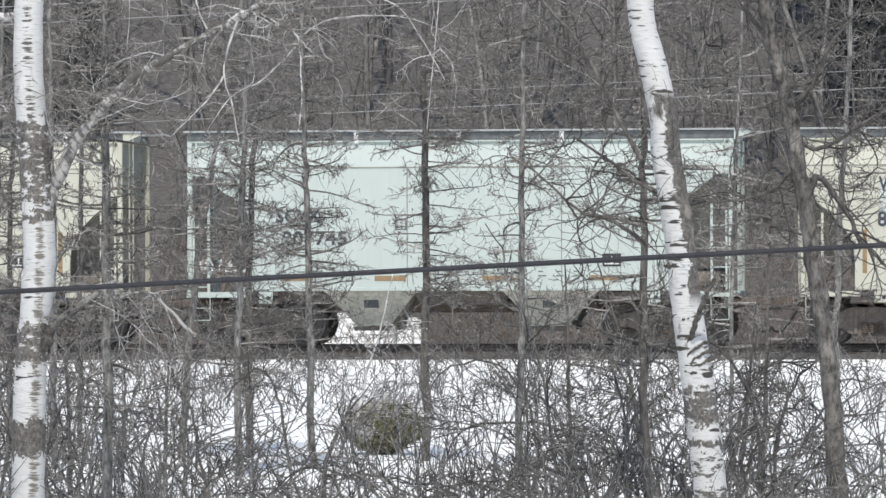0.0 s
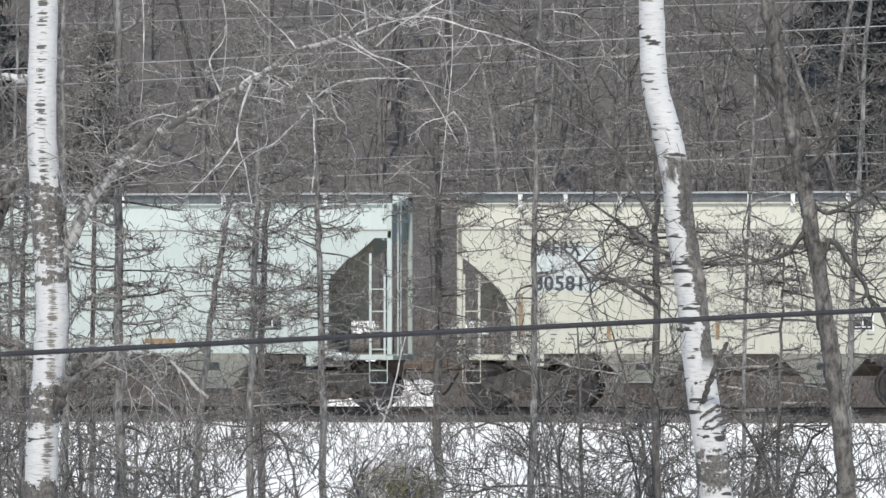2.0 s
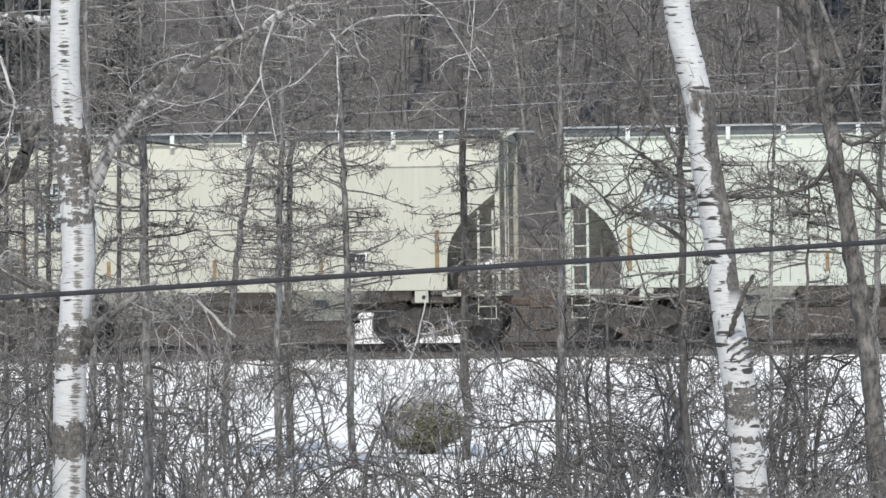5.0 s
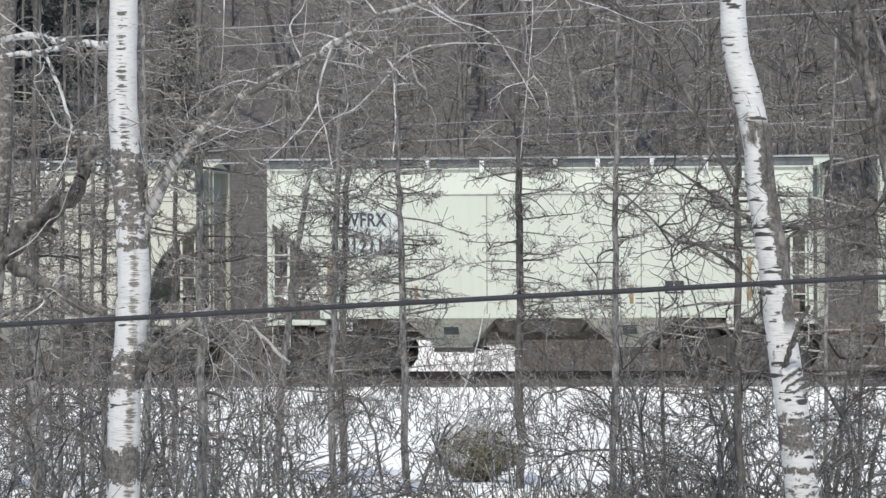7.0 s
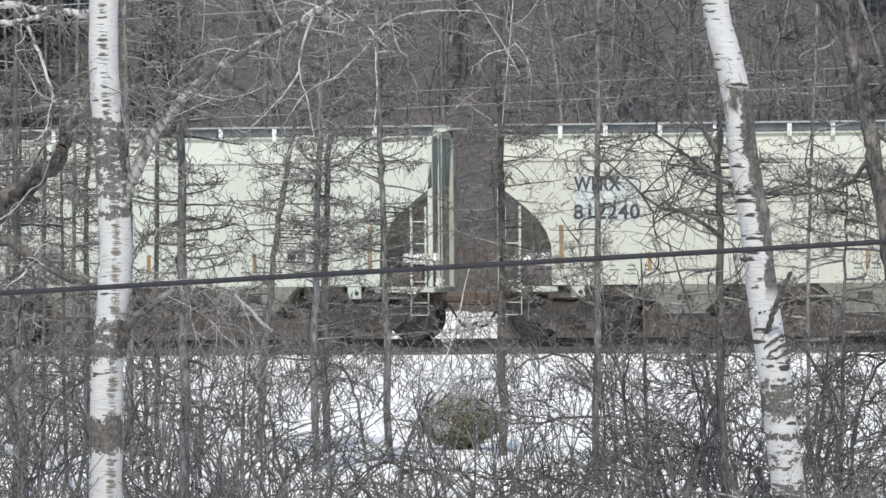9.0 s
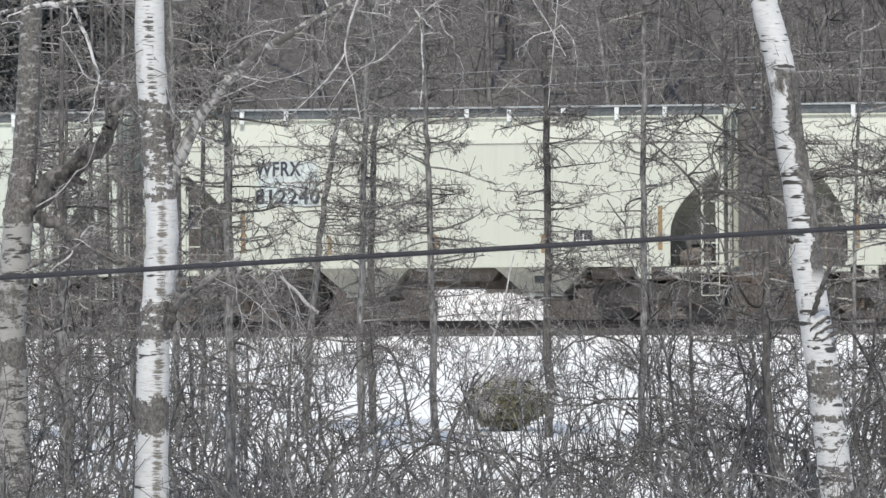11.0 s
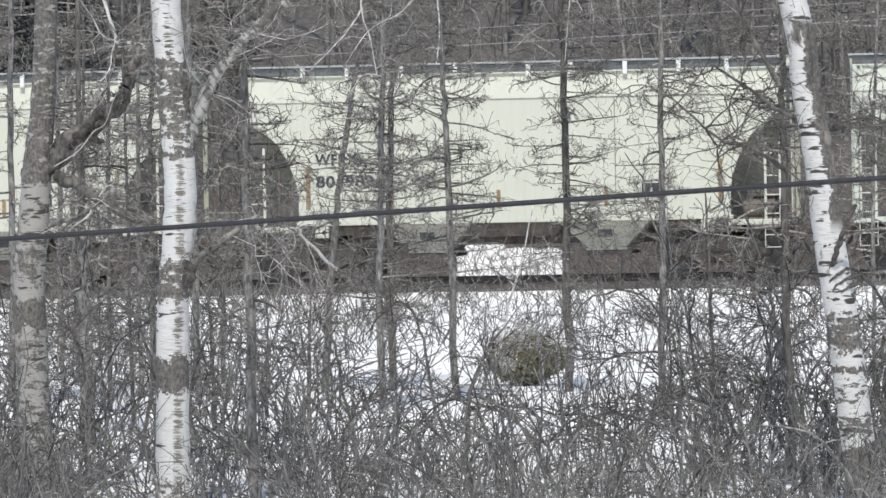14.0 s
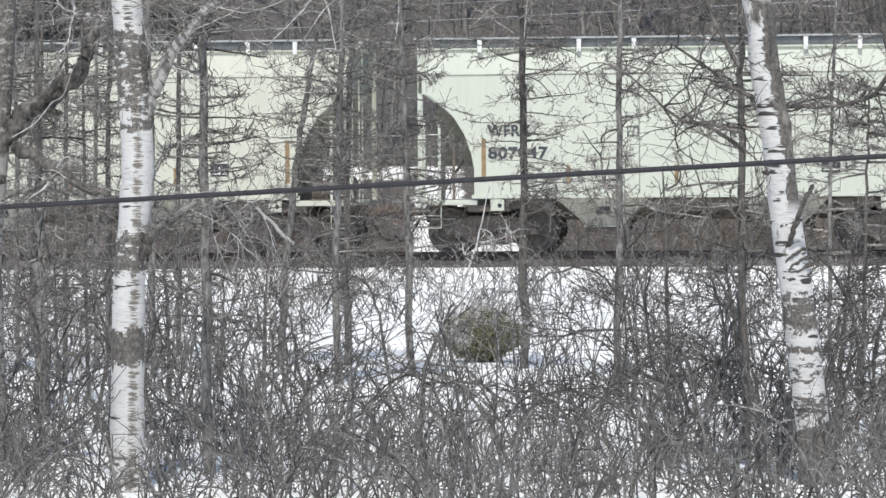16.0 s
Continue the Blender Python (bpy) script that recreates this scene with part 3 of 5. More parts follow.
def hopper_car(paint, kind, label, texts, rng, sticker=9.0, blue=False, flat_stripes=False):
    """A two-bay covered hopper car; its origin is over the middle of its length at rail height."""
    body = PAINT[paint]
    car = tagged(new("covered_hopper_car"), label, "freight car", "freight train cars")
    for s in (-1, 1):
        sp = prism(side_outline(kind), s * WIDE - 0.02, s * WIDE + 0.02)
        part("body_side", sp, body, car)
        band = prism([(-HALF, SEAM), (HALF, SEAM), (HALF, EAVE), (-HALF, EAVE)], s * WIDE - 0.02, s * WIDE + 0.02)
        for v in band.verts:
            v.co.y -= s * LEAN * (v.co.z - SEAM) / (EAVE - SEAM)
        part("upper_side", band, body, car)
        y0, y1 = (-WIDE - 0.045, -WIDE + 0.02) if s < 0 else (WIDE - 0.02, WIDE + 0.045)
        part("side_sill", boxes((-HALF + 1.1, HALF - 1.1, y0, y1, SILL - 0.05, SILL + 0.03), bevel=0.008), body, car)
        part("seam_strip", boxes((-HALF, HALF, s * (WIDE + 0.022) - 0.006, s * (WIDE + 0.022) + 0.006, 3.605, 3.635)), cached_mat(body), car)
        # dark strip that paints in the shade below the walkway
        part("eave_shade", boxes((-HALF, HALF, s * 1.44 - 0.06, s * 1.44 + 0.06, EAVE + 0.003, EAVE + 0.17), bevel=0.012), M_CHORD, car, "strip along the eave, coloured dark for the walkway's shade")
        part("running_board", boxes((-HALF - 0.08, HALF + 0.4, s * 1.42 - 0.14, s * 1.42 + 0.14, 4.345, 4.385), bevel=0.006), M_GALV, car, "grey steel roof walkway")
    roof = [(-1.5, EAVE), (-1.3, EAVE + 0.07), (-0.8, EAVE + 0.15), (0, EAVE + 0.18), (0.8, EAVE + 0.15), (1.3, EAVE + 0.07), (1.5, EAVE), (1.5, EAVE - 0.03), (-1.5, EAVE - 0.03)]
    rb = prism(roof, -HALF + 0.02, HALF - 0.02)
    bmesh.ops.rotate(rb, verts=rb.verts, cent=(0, 0, 0), matrix=Matrix.Rotation(radians(90), 3, "Z"))
    part("roof", rb, body, car)
    part("roof_hatch", boxes((-4.9, 4.9, -0.3, 0.3, EAVE + 0.16, EAVE + 0.24), bevel=0.03), body, car)
    # white brackets of the walkway
    br = cached("bracket", lambda: boxes((-0.045, 0.045, -0.035, 0.015, 4.08, 4.34), (-0.045, 0.045, -0.02, 0.1, 4.30, 4.34), bevel=0.006), M_WHITE)
    if kind != "step":
        for x in (-4.3, -3.38, -2.27, -1.15, 0.35, 1.22, 2.33, 3.42, 4.4):
            for s in (-1, 1):
                part("bracket", br, None, car, m=pose(x, s * (WIDE - 0.005), 0, 0, 0, 0 if s < 0 else 180))
    else:
        for x in (-4.2, -2.1, 0.0, 2.1, 4.2):
            part("bracket", br, None, car, m=pose(x, -1.5, 0.03, 0, 0, 0))
    top_z = OPENINGS[kind][0][1]
    for e in (-1, 1):
        # end wall over the slope sheet, the slope sheet itself
        xw = e * (HALF - 0.16)
        part("end_wall", boxes((min(xw, xw - e * 0.04), max(xw, xw - e * 0.04), -WIDE + 0.03, WIDE - 0.03, top_z - 0.05, EAVE - 0.035)), body, car)
        low = 2.05 if kind == "step" else 1.2
        up = 0.4 if kind == "step" else 0.0
        sheet = prism([(e * (HALF - 0.1), top_z - 0.03 + up), (e * (HALF - 0.1), top_z + 0.05 + up), (e * 2.6, low + 0.08 + up), (e * 2.6, low + up)], -WIDE + 0.03, WIDE - 0.03)
        part("slope_sheet", sheet, body, car)
        tip = HALF - (0.62 if kind == "step" else 0.12)
        foot = HALF - (1.35 if kind == "step" else 0.95)
        tip = min(tip, foot + 0.82)
        # plate closing the opening, painted dark to stand for the shade inside
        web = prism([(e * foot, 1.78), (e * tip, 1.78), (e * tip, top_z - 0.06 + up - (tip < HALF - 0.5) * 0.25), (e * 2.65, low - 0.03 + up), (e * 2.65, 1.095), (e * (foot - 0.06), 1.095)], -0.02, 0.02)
        part("end_web", web, M_WEB_SHADE, car, "plate under the slope sheet, coloured dark for shade")
        # dark block added beside the bay to fill in the shade under the car
        part("bay_shade_fill", boxes((min(e * 2.85, e * 3.4), max(e * 2.85, e * 3.4), -1.2, 1.2, 0.86, SILL - 0.06), bevel=0.02), M_DARK_STEEL, car, "dark block filling in the shade under the car")
        if e > 0:
            gusset = prism([(HALF + 0.01, 4.34), (HALF + 0.36, 4.34), (HALF + 0.36, 4.3), (HALF + 0.01, 4.15)], -WIDE + 0.02, -WIDE + 0.06)
            part("walkway_gusset", gusset, body, car)
        # end platform, corner posts, ladders, steps
        pa = e * (HALF - 1.2), e * (HALF + 0.02)
        part("end_platform", boxes((min(pa), max(pa), -WIDE, WIDE, 0.98, 1.09), bevel=0.012), body, car)
        for s in (-1, 1):
            cx = e * (HALF - 0.05)
            part("corner_post", boxes((cx - 0.05, cx + 0.05, s * (WIDE - 0.03) - 0.05, s * (WIDE - 0.03) + 0.05, 1.09, EAVE), bevel=0.01), body, car)
        lad = bmesh.new()
        lx = e * (HALF - 0.44)
        box(lad, lx - 0.025, lx + 0.025, -WIDE - 0.03, -WIDE + 0.02, 0.98, 3.15 if kind == "step" else 2.72)
        lx2 = e * (HALF - 0.14)
        box(lad, lx2 - 0.02, lx2 + 0.02, -WIDE - 0.08, -WIDE - 0.04, 0.98, 2.72)
        for z in (1.2, 1.58, 1.97, 2.42):
            rod(lad, (lx, -WIDE - 0.03, z), (e * (HALF - 0.1), -WIDE - 0.03, z), 0.014, 6)
        part("ladder", lad, body, car)
        st = bmesh.new()
        for x in (HALF - 0.1, HALF - 0.46):
            rod(st, (e * x, -WIDE + 0.02, 1.0), (e * x, -WIDE + 0.02, 0.52), 0.011, 6)
        for z in (0.52, 0.77):
            rod(st, (e * (HALF - 0.1), -WIDE + 0.02, z), (e * (HALF - 0.46), -WIDE + 0.02, z), 0.011, 6)
        part("step", st, body, car)
        end_lad = bmesh.new()
        for y in (-1.1, -0.7):
            rod(end_lad, (e * (HALF + 0.06), y, 1.05), (e * (HALF + 0.06), y, 4.3), 0.018, 6)
        for z in np.arange(1.3, 4.2, 0.36):
            rod(end_lad, (e * (HALF + 0.06), -1.1, z), (e * (HALF + 0.06), -0.7, z), 0.014, 6)
        part("end_ladder", end_lad, body, car)
        rod_bm = boxes((min(e * 5.05, e * 5.6), max(e * 5.05, e * 5.6), -0.42, 0.42, 0.62, 0.97), bevel=0.03)
        part("draft_gear", rod_bm, M_RUST, car, "rusty draft gear housing")
        cp = boxes((min(e * 5.6, e * 6.02), max(e * 5.6, e * 6.02), -0.08, 0.08, 0.76, 0.92), (min(e * 5.98, e * 6.25), max(e * 5.98, e * 6.25), -0.17, 0.15, 0.7, 0.98), (min(e * 6.2, e * 6.36), max(e * 6.2, e * 6.36), 0.02 * e - 0.07, 0.02 * e + 0.05, 0.72, 0.96), bevel=0.025)
        part("coupler", cp, M_RUST, car, "rusty knuckle coupler")
        hose = Tubes()
        hose.add(spline([(e * 5.72, -0.3, 0.72), (e * 5.86, -0.32, 0.5), (e * 6.0, -0.3, 0.3), (e * 6.18, -0.26, 0.27), (e * 6.26, -0.24, 0.36)], 12), np.full(12, 0.028), 6)
        part("air_hose", hose.mesh("air_hose", M_HOSE), None, car, "black rubber air hose")
        # jacking pad with its hole
        jx = e * (HALF - 1.62)
        part("jacking_pad", boxes((jx - 0.14, jx + 0.14, -WIDE - 0.03, -WIDE + 0.02, 0.86, SILL - 0.055), bevel=0.008), body, car)
        jb = bmesh.new()
        rod(jb, (jx + 0.05, -WIDE - 0.034, 0.97), (jx + 0.05, -WIDE - 0.025, 0.97), 0.045, 14)
        part("jack_hole", jb, M_STENCIL, car, "black round hole")
        # truck
        truck = part("truck", cached("truck_bolster", truck_bolster, M_DARK_STEEL), None, car, "grimy cast steel truck", pose(e * (HALF - 1.42), 0, 0))
        fr = cached("side_frame", side_frame, M_DARK_STEEL)
        coil = cached("spring", spring, M_RUST)
        for s in (-1, 1):
            part("side_frame", fr, None, truck, m=pose(0, s * 1.0, 0, 0, 0, 0 if s < 0 else 180))
            for x in (-0.16, 0.0, 0.16):
                part("spring", coil, None, truck, m=pose(x, s * 1.08, 0))
        for x in (-0.87, 0.87):
            WHEELS.append(part("wheelset", cached("wheelset", wheelset, M_WHEEL), None, truck, m=pose(x, 0, 0.455)))
        part("bolster_beam", boxes((min(e * 3.72, e * 4.6), max(e * 3.72, e * 4.6), -1.45, 1.45, 0.84, 1.0), (min(e * 3.3, e * 3.75), max(e * 3.3, e * 3.75), -1.3, 1.3, 0.9, 1.12), bevel=0.03), M_DARK_STEEL, car, "dark steel body bolster")
        bay = part("hopper_bay", cached("hopper_bay" if kind == "step" else "shallow_hopper_bay", lambda: hopper_bay(0.42 if kind == "step" else 0.54), M_BAY), None, car, "dusty funnel-shaped hopper bay", m=pose(e * 1.83, 0, 0))
        part("placard", cached("placard", lambda: boxes((-0.15, 0.15, -0.008, 0.008, -0.1, 0.1), bevel=0.004), M_CHORD), None, bay, "grey stencilled placard", pose(0, -1.295, 0.85, 35.5, 0, 0) if kind == "step" else pose(0, -1.265, 0.86, 40.5, 0, 0))
        part("outlet_gate", cached("outlet_gate", outlet_gate, M_DARK_STEEL), None, bay, m=pose(0, 0, 0 if kind == "step" else 0.12))
        # tall amber reflectors by the openings
        if not flat_stripes:
            ox = e * (HALF - OPENINGS[kind][-1][0] - 0.2)
            part("reflector_stripe", boxes((ox - 0.045, ox + 0.045, -WIDE - 0.03, -WIDE - 0.021, 1.45, 2.33)), M_STRIPE, car, "amber reflective stripe")
    # added dark block in place of the shaded gap between the bays
    shade_fill = prism([(-1.0, SILL - 0.055), (1.0, SILL - 0.055), (0.8, 0.83), (-0.8, 0.83)], -1.25, 1.25)
    part("centre_shade_fill", shade_fill, M_DARK_STEEL, car, "dark block filling in the shade under the car")
    part("centre_sill", boxes((-5.0, 5.0, -0.3, 0.3, 0.66, 0.94), bevel=0.02), M_DARK_STEEL, car, "dark steel centre sill")
    for x in ((-2.5, -0.3, 1.9) if not flat_stripes else ()):
        part("reflector_stripe", boxes((x - 0.04, x + 0.04, -WIDE - 0.03, -WIDE - 0.021, 1.4, 1.78)), M_STRIPE, car, "amber reflective stripe")
    for x in ((-3.3, -1.4, 0.8, 3.0) if flat_stripes else ()):
        part("reflector_stripe", boxes((x - 0.32, x + 0.32, -WIDE - 0.03, -WIDE - 0.021, 1.32, 1.42)), M_STRIPE, car, "amber reflective stripe")
    for x in (-1.05, 2.1):
        part("panel_seam", boxes((x - 0.012, x + 0.012, -WIDE - 0.0225, -WIDE - 0.0195, SILL + 0.04, 3.6)), cached_mat(body), car)
    # brake cylinder and reservoir on one end platform
    bc = bmesh.new()
    rod(bc, (4.62, -0.75, 1.3), (5.25, -0.75, 1.3), 0.19, 16)
    rod(bc, (4.7, 0.55, 1.33), (5.3, 0.55, 1.33), 0.22, 16)
    box(bc, 4.6, 5.3, -0.9, 0.75, 1.085, 1.13)
    part("brake_reservoir", bc, M_DARK_STEEL, car, "dark brake reservoir and cylinder")
    pipe = bmesh.new()
    rod(pipe, (-5.2, -0.8, 1.24), (-4.75, -0.8, 1.9), 0.03)
    rod(pipe, (-4.9, -1.2, 1.09), (-4.9, -1.2, 2.3), 0.03)
    part("brake_rod", pipe, M_DARK_STEEL, car)
    # stencil box with two white bars
    sx = -HALF + sticker
    st = part("stencil_panel", boxes((sx - 0.19, sx + 0.19, -WIDE - 0.028, -WIDE - 0.021, 1.6, 1.86)), M_STENCIL, car, "black stencil panel")
    if paint == "cream":
        part("stencil_border", boxes((sx - 0.225, sx + 0.225, -WIDE - 0.0245, -WIDE - 0.0205, 1.57, 1.89)), M_WHITE, car)
    part("stencil_bar", boxes((sx - 0.15, sx + 0.15, -WIDE - 0.034, -WIDE - 0.029, 1.64, 1.665), (sx - 0.015, sx + 0.015, -WIDE - 0.034, -WIDE - 0.029, 1.665, 1.8)), M_WHITE, st)
    if blue:
        part("clean_patch", boxes((-HALF + 1.6, -HALF + 2.86, -WIDE - 0.024, -WIDE - 0.0205, 2.38, 3.32)), M_BLUE, car, "pale blue repainted patch")
    for text, size, width, x, z in texts:
        lettering(text, size, width, car, -HALF + x, z, M_LETTER, "dark stencilled lettering")
    # unreadable small print as bars
    small = bmesh.new()
    for i in range(2):
        for j in range(4):
            a = 7.2 + j * 0.36
            box(small, -HALF + a, -HALF + a + rng.uniform(0.08, 0.22), -WIDE - 0.024, -WIDE - 0.0205, 1.4 + i * 0.09, 1.425 + i * 0.09)
            box(small, -HALF + a - 5.3, -HALF + a - 5.3 + rng.uniform(0.08, 0.22), -WIDE - 0.024, -WIDE - 0.0205, 1.4 + i * 0.09, 1.425 + i * 0.09)
    tagged(part("small_print", small, M_CHORD, car), kind="stuff")
    if kind != "round":
        emb = boxes((-1.3, -1.06, -WIDE - 0.026, -WIDE - 0.021, 2.35, 2.57))
        part("emblem", emb, M_CHORD, car, "small grey square emblem")
        part("emblem_field", boxes((-1.27, -1.09, -WIDE - 0.031, -WIDE - 0.027, 2.38, 2.54)), body, car)
    return car


DULL = {}


def cached_mat(body):
    """A dustier tone of a car's paint for its seam strips."""
    if body.name not in DULL:
        DULL[body.name] = two_tone(body.name + "_dusty", (0.2, 0.195, 0.17), (0.32, 0.31, 0.27), 5, 0.7)
    return DULL[body.name]


WHEELS, CARS = [], []
PITCH = 12.508


def build_train():
    rng = random.Random(7)
    # text, letter size, width, distance from the corner, height
    specs = (
        ("cream", "round", "cream covered hopper car with dusty sides", ((), {})),
        ("mint", "step", "pale mint covered hopper car with black lettering", ((("SCYX", 0.36, 0.92, 1.84, 2.52), ("807745", 0.38, 1.34, 1.95, 2.06)), {"flat_stripes": True, "sticker": 8.7})),
        ("cream", "round", "cream-yellow covered hopper car with a whitish patch", ((("WFRX", 0.41, 0.95, 1.57, 3.1), ("805819", 0.41, 1.27, 1.55, 2.4)), {"sticker": 8.2, "blue": True})),
        ("white", "round", "off-white covered hopper car with a bluish patch", ((("WFRX", 0.37, 0.9, 1.58, 3.0), ("812112", 0.37, 1.05, 1.55, 2.47)), {"sticker": 8.35, "blue": True})),
        ("ivory", "round", "ivory covered hopper car with a bluish patch", ((("WFRX", 0.41, 0.96, 1.55, 3.02), ("812240", 0.41, 1.35, 1.54, 2.45)), {"sticker": 8.3, "blue": True})),
        ("ivory", "dome", "ivory covered hopper car with crisp black lettering", ((("WFRX", 0.32, 0.89, 1.5, 2.35), ("806989", 0.32, 1.2, 1.52, 1.9)), {"sticker": 8.4})),
        ("white", "dome", "off-white covered hopper car with crisp black lettering", ((("WFRX", 0.32, 0.91, 1.42, 2.38), ("807047", 0.32, 1.23, 1.44, 1.93)), {"sticker": 8.4})),
        ("ivory", "dome", "ivory covered hopper car at the end of the row", ((), {})),
    )
    for paint, kind, label, (texts, more) in specs:
        CARS.append(hopper_car(paint, kind, label, texts, rng, **more))


build_train()


def rolled(t):
    """How far the train has gone along x since the start."""
    return -3.6084 * t + 0.00453 * t * t - 0.000786 * t ** 3


def motions():
    times = [i * 0.5 for i in range(33)]
    for i, car in enumerate(CARS):
        x0 = -3.112 + (i - 1) * PITCH + HALF
        walk(car, [(t, pose(x0 + rolled(t), 0, 0)) for t in times])
    spin = [i / 7.5 for i in range(121)]
    for w in WHEELS:
        x = w.location.x
        walk(w, [(t, pose(x, 0, 0.455, 0, math.degrees(rolled(t) / 0.455), 0)) for t in spin])


# ---- trees and brush ----
def twiggy_branch(tb, rng, start, way, length, r, sides=3, spurs=10, droop=0.0, spur_len=0.17):
    """A side branch whose fine curling twigs crowd towards its end, some with small cones."""
    pts = wander(rng, start, way, length, 7, 0.18, droop)
    pts[:, 2] = pts[0, 2] + 0.62 * (pts[:, 2] - pts[0, 2])
    tb.add(pts, np.linspace(r, r * 0.28, 8), sides)
    for _ in range(spurs):
        k = 1 + int(6.99 * rng.random() ** 0.5)
        d = pts[k] - pts[k - 1]
        d = d / np.linalg.norm(d) * 0.8 + rng.normal(0, 0.7, 3) * (1, 1, 0.55) + (0, 0, 0.3)
        sp = wander(rng, pts[k] + (pts[k - 1] - pts[k]) * rng.random(), d, spur_len * rng.uniform(0.35, 1.5), 4, 0.55, 0.02)
        q = 0.0044 * rng.uniform(0.6, 1.3)
        tb.add(sp, (q, q * 0.9, q * 0.8, q * 0.7, q * 0.5), 3)
        for _ in range(2):
            j = rng.integers(1, 5)
            d = sp[j] - sp[j - 1]
            tip = wander(rng, sp[j], d / (np.linalg.norm(d) + 1e-9) + rng.normal(0, 1.0, 3), rng.uniform(0.03, 0.1), 2, 0.6)
            tb.add(tip, (q * 0.8, q * 0.7, q * 0.5), 3)
        if rng.random() < 0.22:
            cone = sp[4] + rng.normal(0, 0.008, 3)
            tb.add((cone, cone + (0, 0, -0.011), cone + (0, 0, -0.022)), (0.002, 0.0085, 0.002), 4)


def young_tree(line, r0, material, label, seed, lo=0.0, hi=9.0, branches=70, reach=0.9, side=0.0, spurs=9, extra=3.0):
    """A slim bare tree along a line of points; side leans its branches to one side."""
    rng = np.random.default_rng(seed)
    pts = [np.array(p, float) for p in line]
    base = pts[-1].copy()
    gz = ground_z(base[0], base[1]) - 0.1
    way = pts[-1] - pts[-2]
    if base[2] > gz:
        base = base + way * ((gz - base[2]) / way[2]) if abs(way[2]) > 0.2 else np.array((base[0], base[1], gz))
        base[0] = 0.5 * base[0] + 0.5 * pts[-1][0]
        pts.append(base)
    up = pts[0] - pts[1]
    up /= np.linalg.norm(up)
    pts = [pts[0] + up * extra] + pts
    root = np.array(pts[-1])
    full = spline(pts[::-1], 26) - root
    full[:, :2] += rng.normal(0, r0 * 0.25, (26, 2))
    t = new("tree")
    t.matrix_basis = Matrix.Translation(root)
    tagged(t, label, "tree", "bare trees")
    trunk = Tubes()
    trunk.add(full, np.linspace(r0 * 1.12, r0 * (0.55 if extra > 1 else 0.2), 26), 9, 0.12)
    part("trunk", trunk.mesh("trunk", material), None, t)
    crown, shed = Tubes(), Tubes()
    drop = np.random.default_rng(seed + 1000)
    for _ in range(int(branches * 1.05)):
        z = rng.uniform(lo, hi) - root[2]
        k = int(np.clip(np.searchsorted(full[:, 2], z), 1, 25))
        u = (z - full[k - 1, 2]) / max(full[k, 2] - full[k - 1, 2], 1e-3)
        s = full[k - 1] + (full[k] - full[k - 1]) * min(max(u, 0), 1)
        a = rng.uniform(0, 2 * math.pi)
        w = np.array((math.cos(a) + side, math.sin(a) * 0.8, rng.uniform(-0.16, 0.2)))
        lost = 0.1 < s[2] + root[2] < 1.35 and drop.random() < 0.5
        twiggy_branch(shed if lost else crown, rng, s, w, reach * rng.uniform(0.35, 1.15), 0.012 * rng.uniform(0.6, 1.5), 3, spurs + 3)
    part("crown", crown.mesh("crown", M_TWIG_GREY if material is not M_TWIG_LIGHT else M_TWIG_LIGHT), None, t)
    return t


def limb_part(tree, line, r0, r1, name, material, seed, twigs=0, twig_len=1.0, hang=-0.12, twig_r=0.012, pale=True):
    """A limb along a line of world points, with drooping twigs."""
    rng = np.random.default_rng(seed)
    root = np.array(tree.matrix_basis.translation)
    pts = spline([np.array(p) - root for p in line], 18)
    tb = Tubes()
    pts[1:-1] += rng.normal(0, r0 * 0.2, (16, 3))
    many = spline(pts, 52)
    many = np.vstack((many, many[-1] + (many[-1] - many[-2]) * 0.6))
    rad = np.append(np.linspace(r0, r1, 52) * (1 + rng.normal(0, 0.03 if r0 < 0.06 else 0.012, 52)), r1 * 0.08)
    tb.add(many, rad, 11, 0.4 if r0 < 0.06 else 0.2)
    limb = part(name, tb.mesh(name, material), None, tree)
    if twigs:
        for _ in range(twigs):
            tw = Tubes()
            k = rng.integers(4, 18)
            a = rng.uniform(0, 2 * math.pi)
            w = (math.cos(a), 0.5 * math.sin(a), rng.uniform(-0.7, 0.5))
            ln = twig_len * rng.uniform(0.3, 1.2)
            tp = wander(rng, pts[k], w, ln, 8, 0.33, hang * rng.uniform(-0.3, 1.5))
            rr = twig_r * rng.uniform(0.3, 0.95)
            tw.add(tp, np.linspace(rr, rr * 0.25, 9), 4)
            for _ in range(6):
                j = rng.integers(2, 9)
                d = tp[j] - tp[j - 1]
                sp = wander(rng, tp[j], d / np.linalg.norm(d) + rng.normal(0, 0.7, 3), ln * rng.uniform(0.15, 0.5), 4, 0.42, hang * 0.5)
                tw.add(sp, np.linspace(rr * 0.5, rr * 0.2, 5), 3)
            part("twig", tw.mesh("twig", (M_TWIG_LIGHT if rng.random() < 0.42 else M_TWIG_GREY) if pale else M_BARK_DARK), None, limb)
    return limb


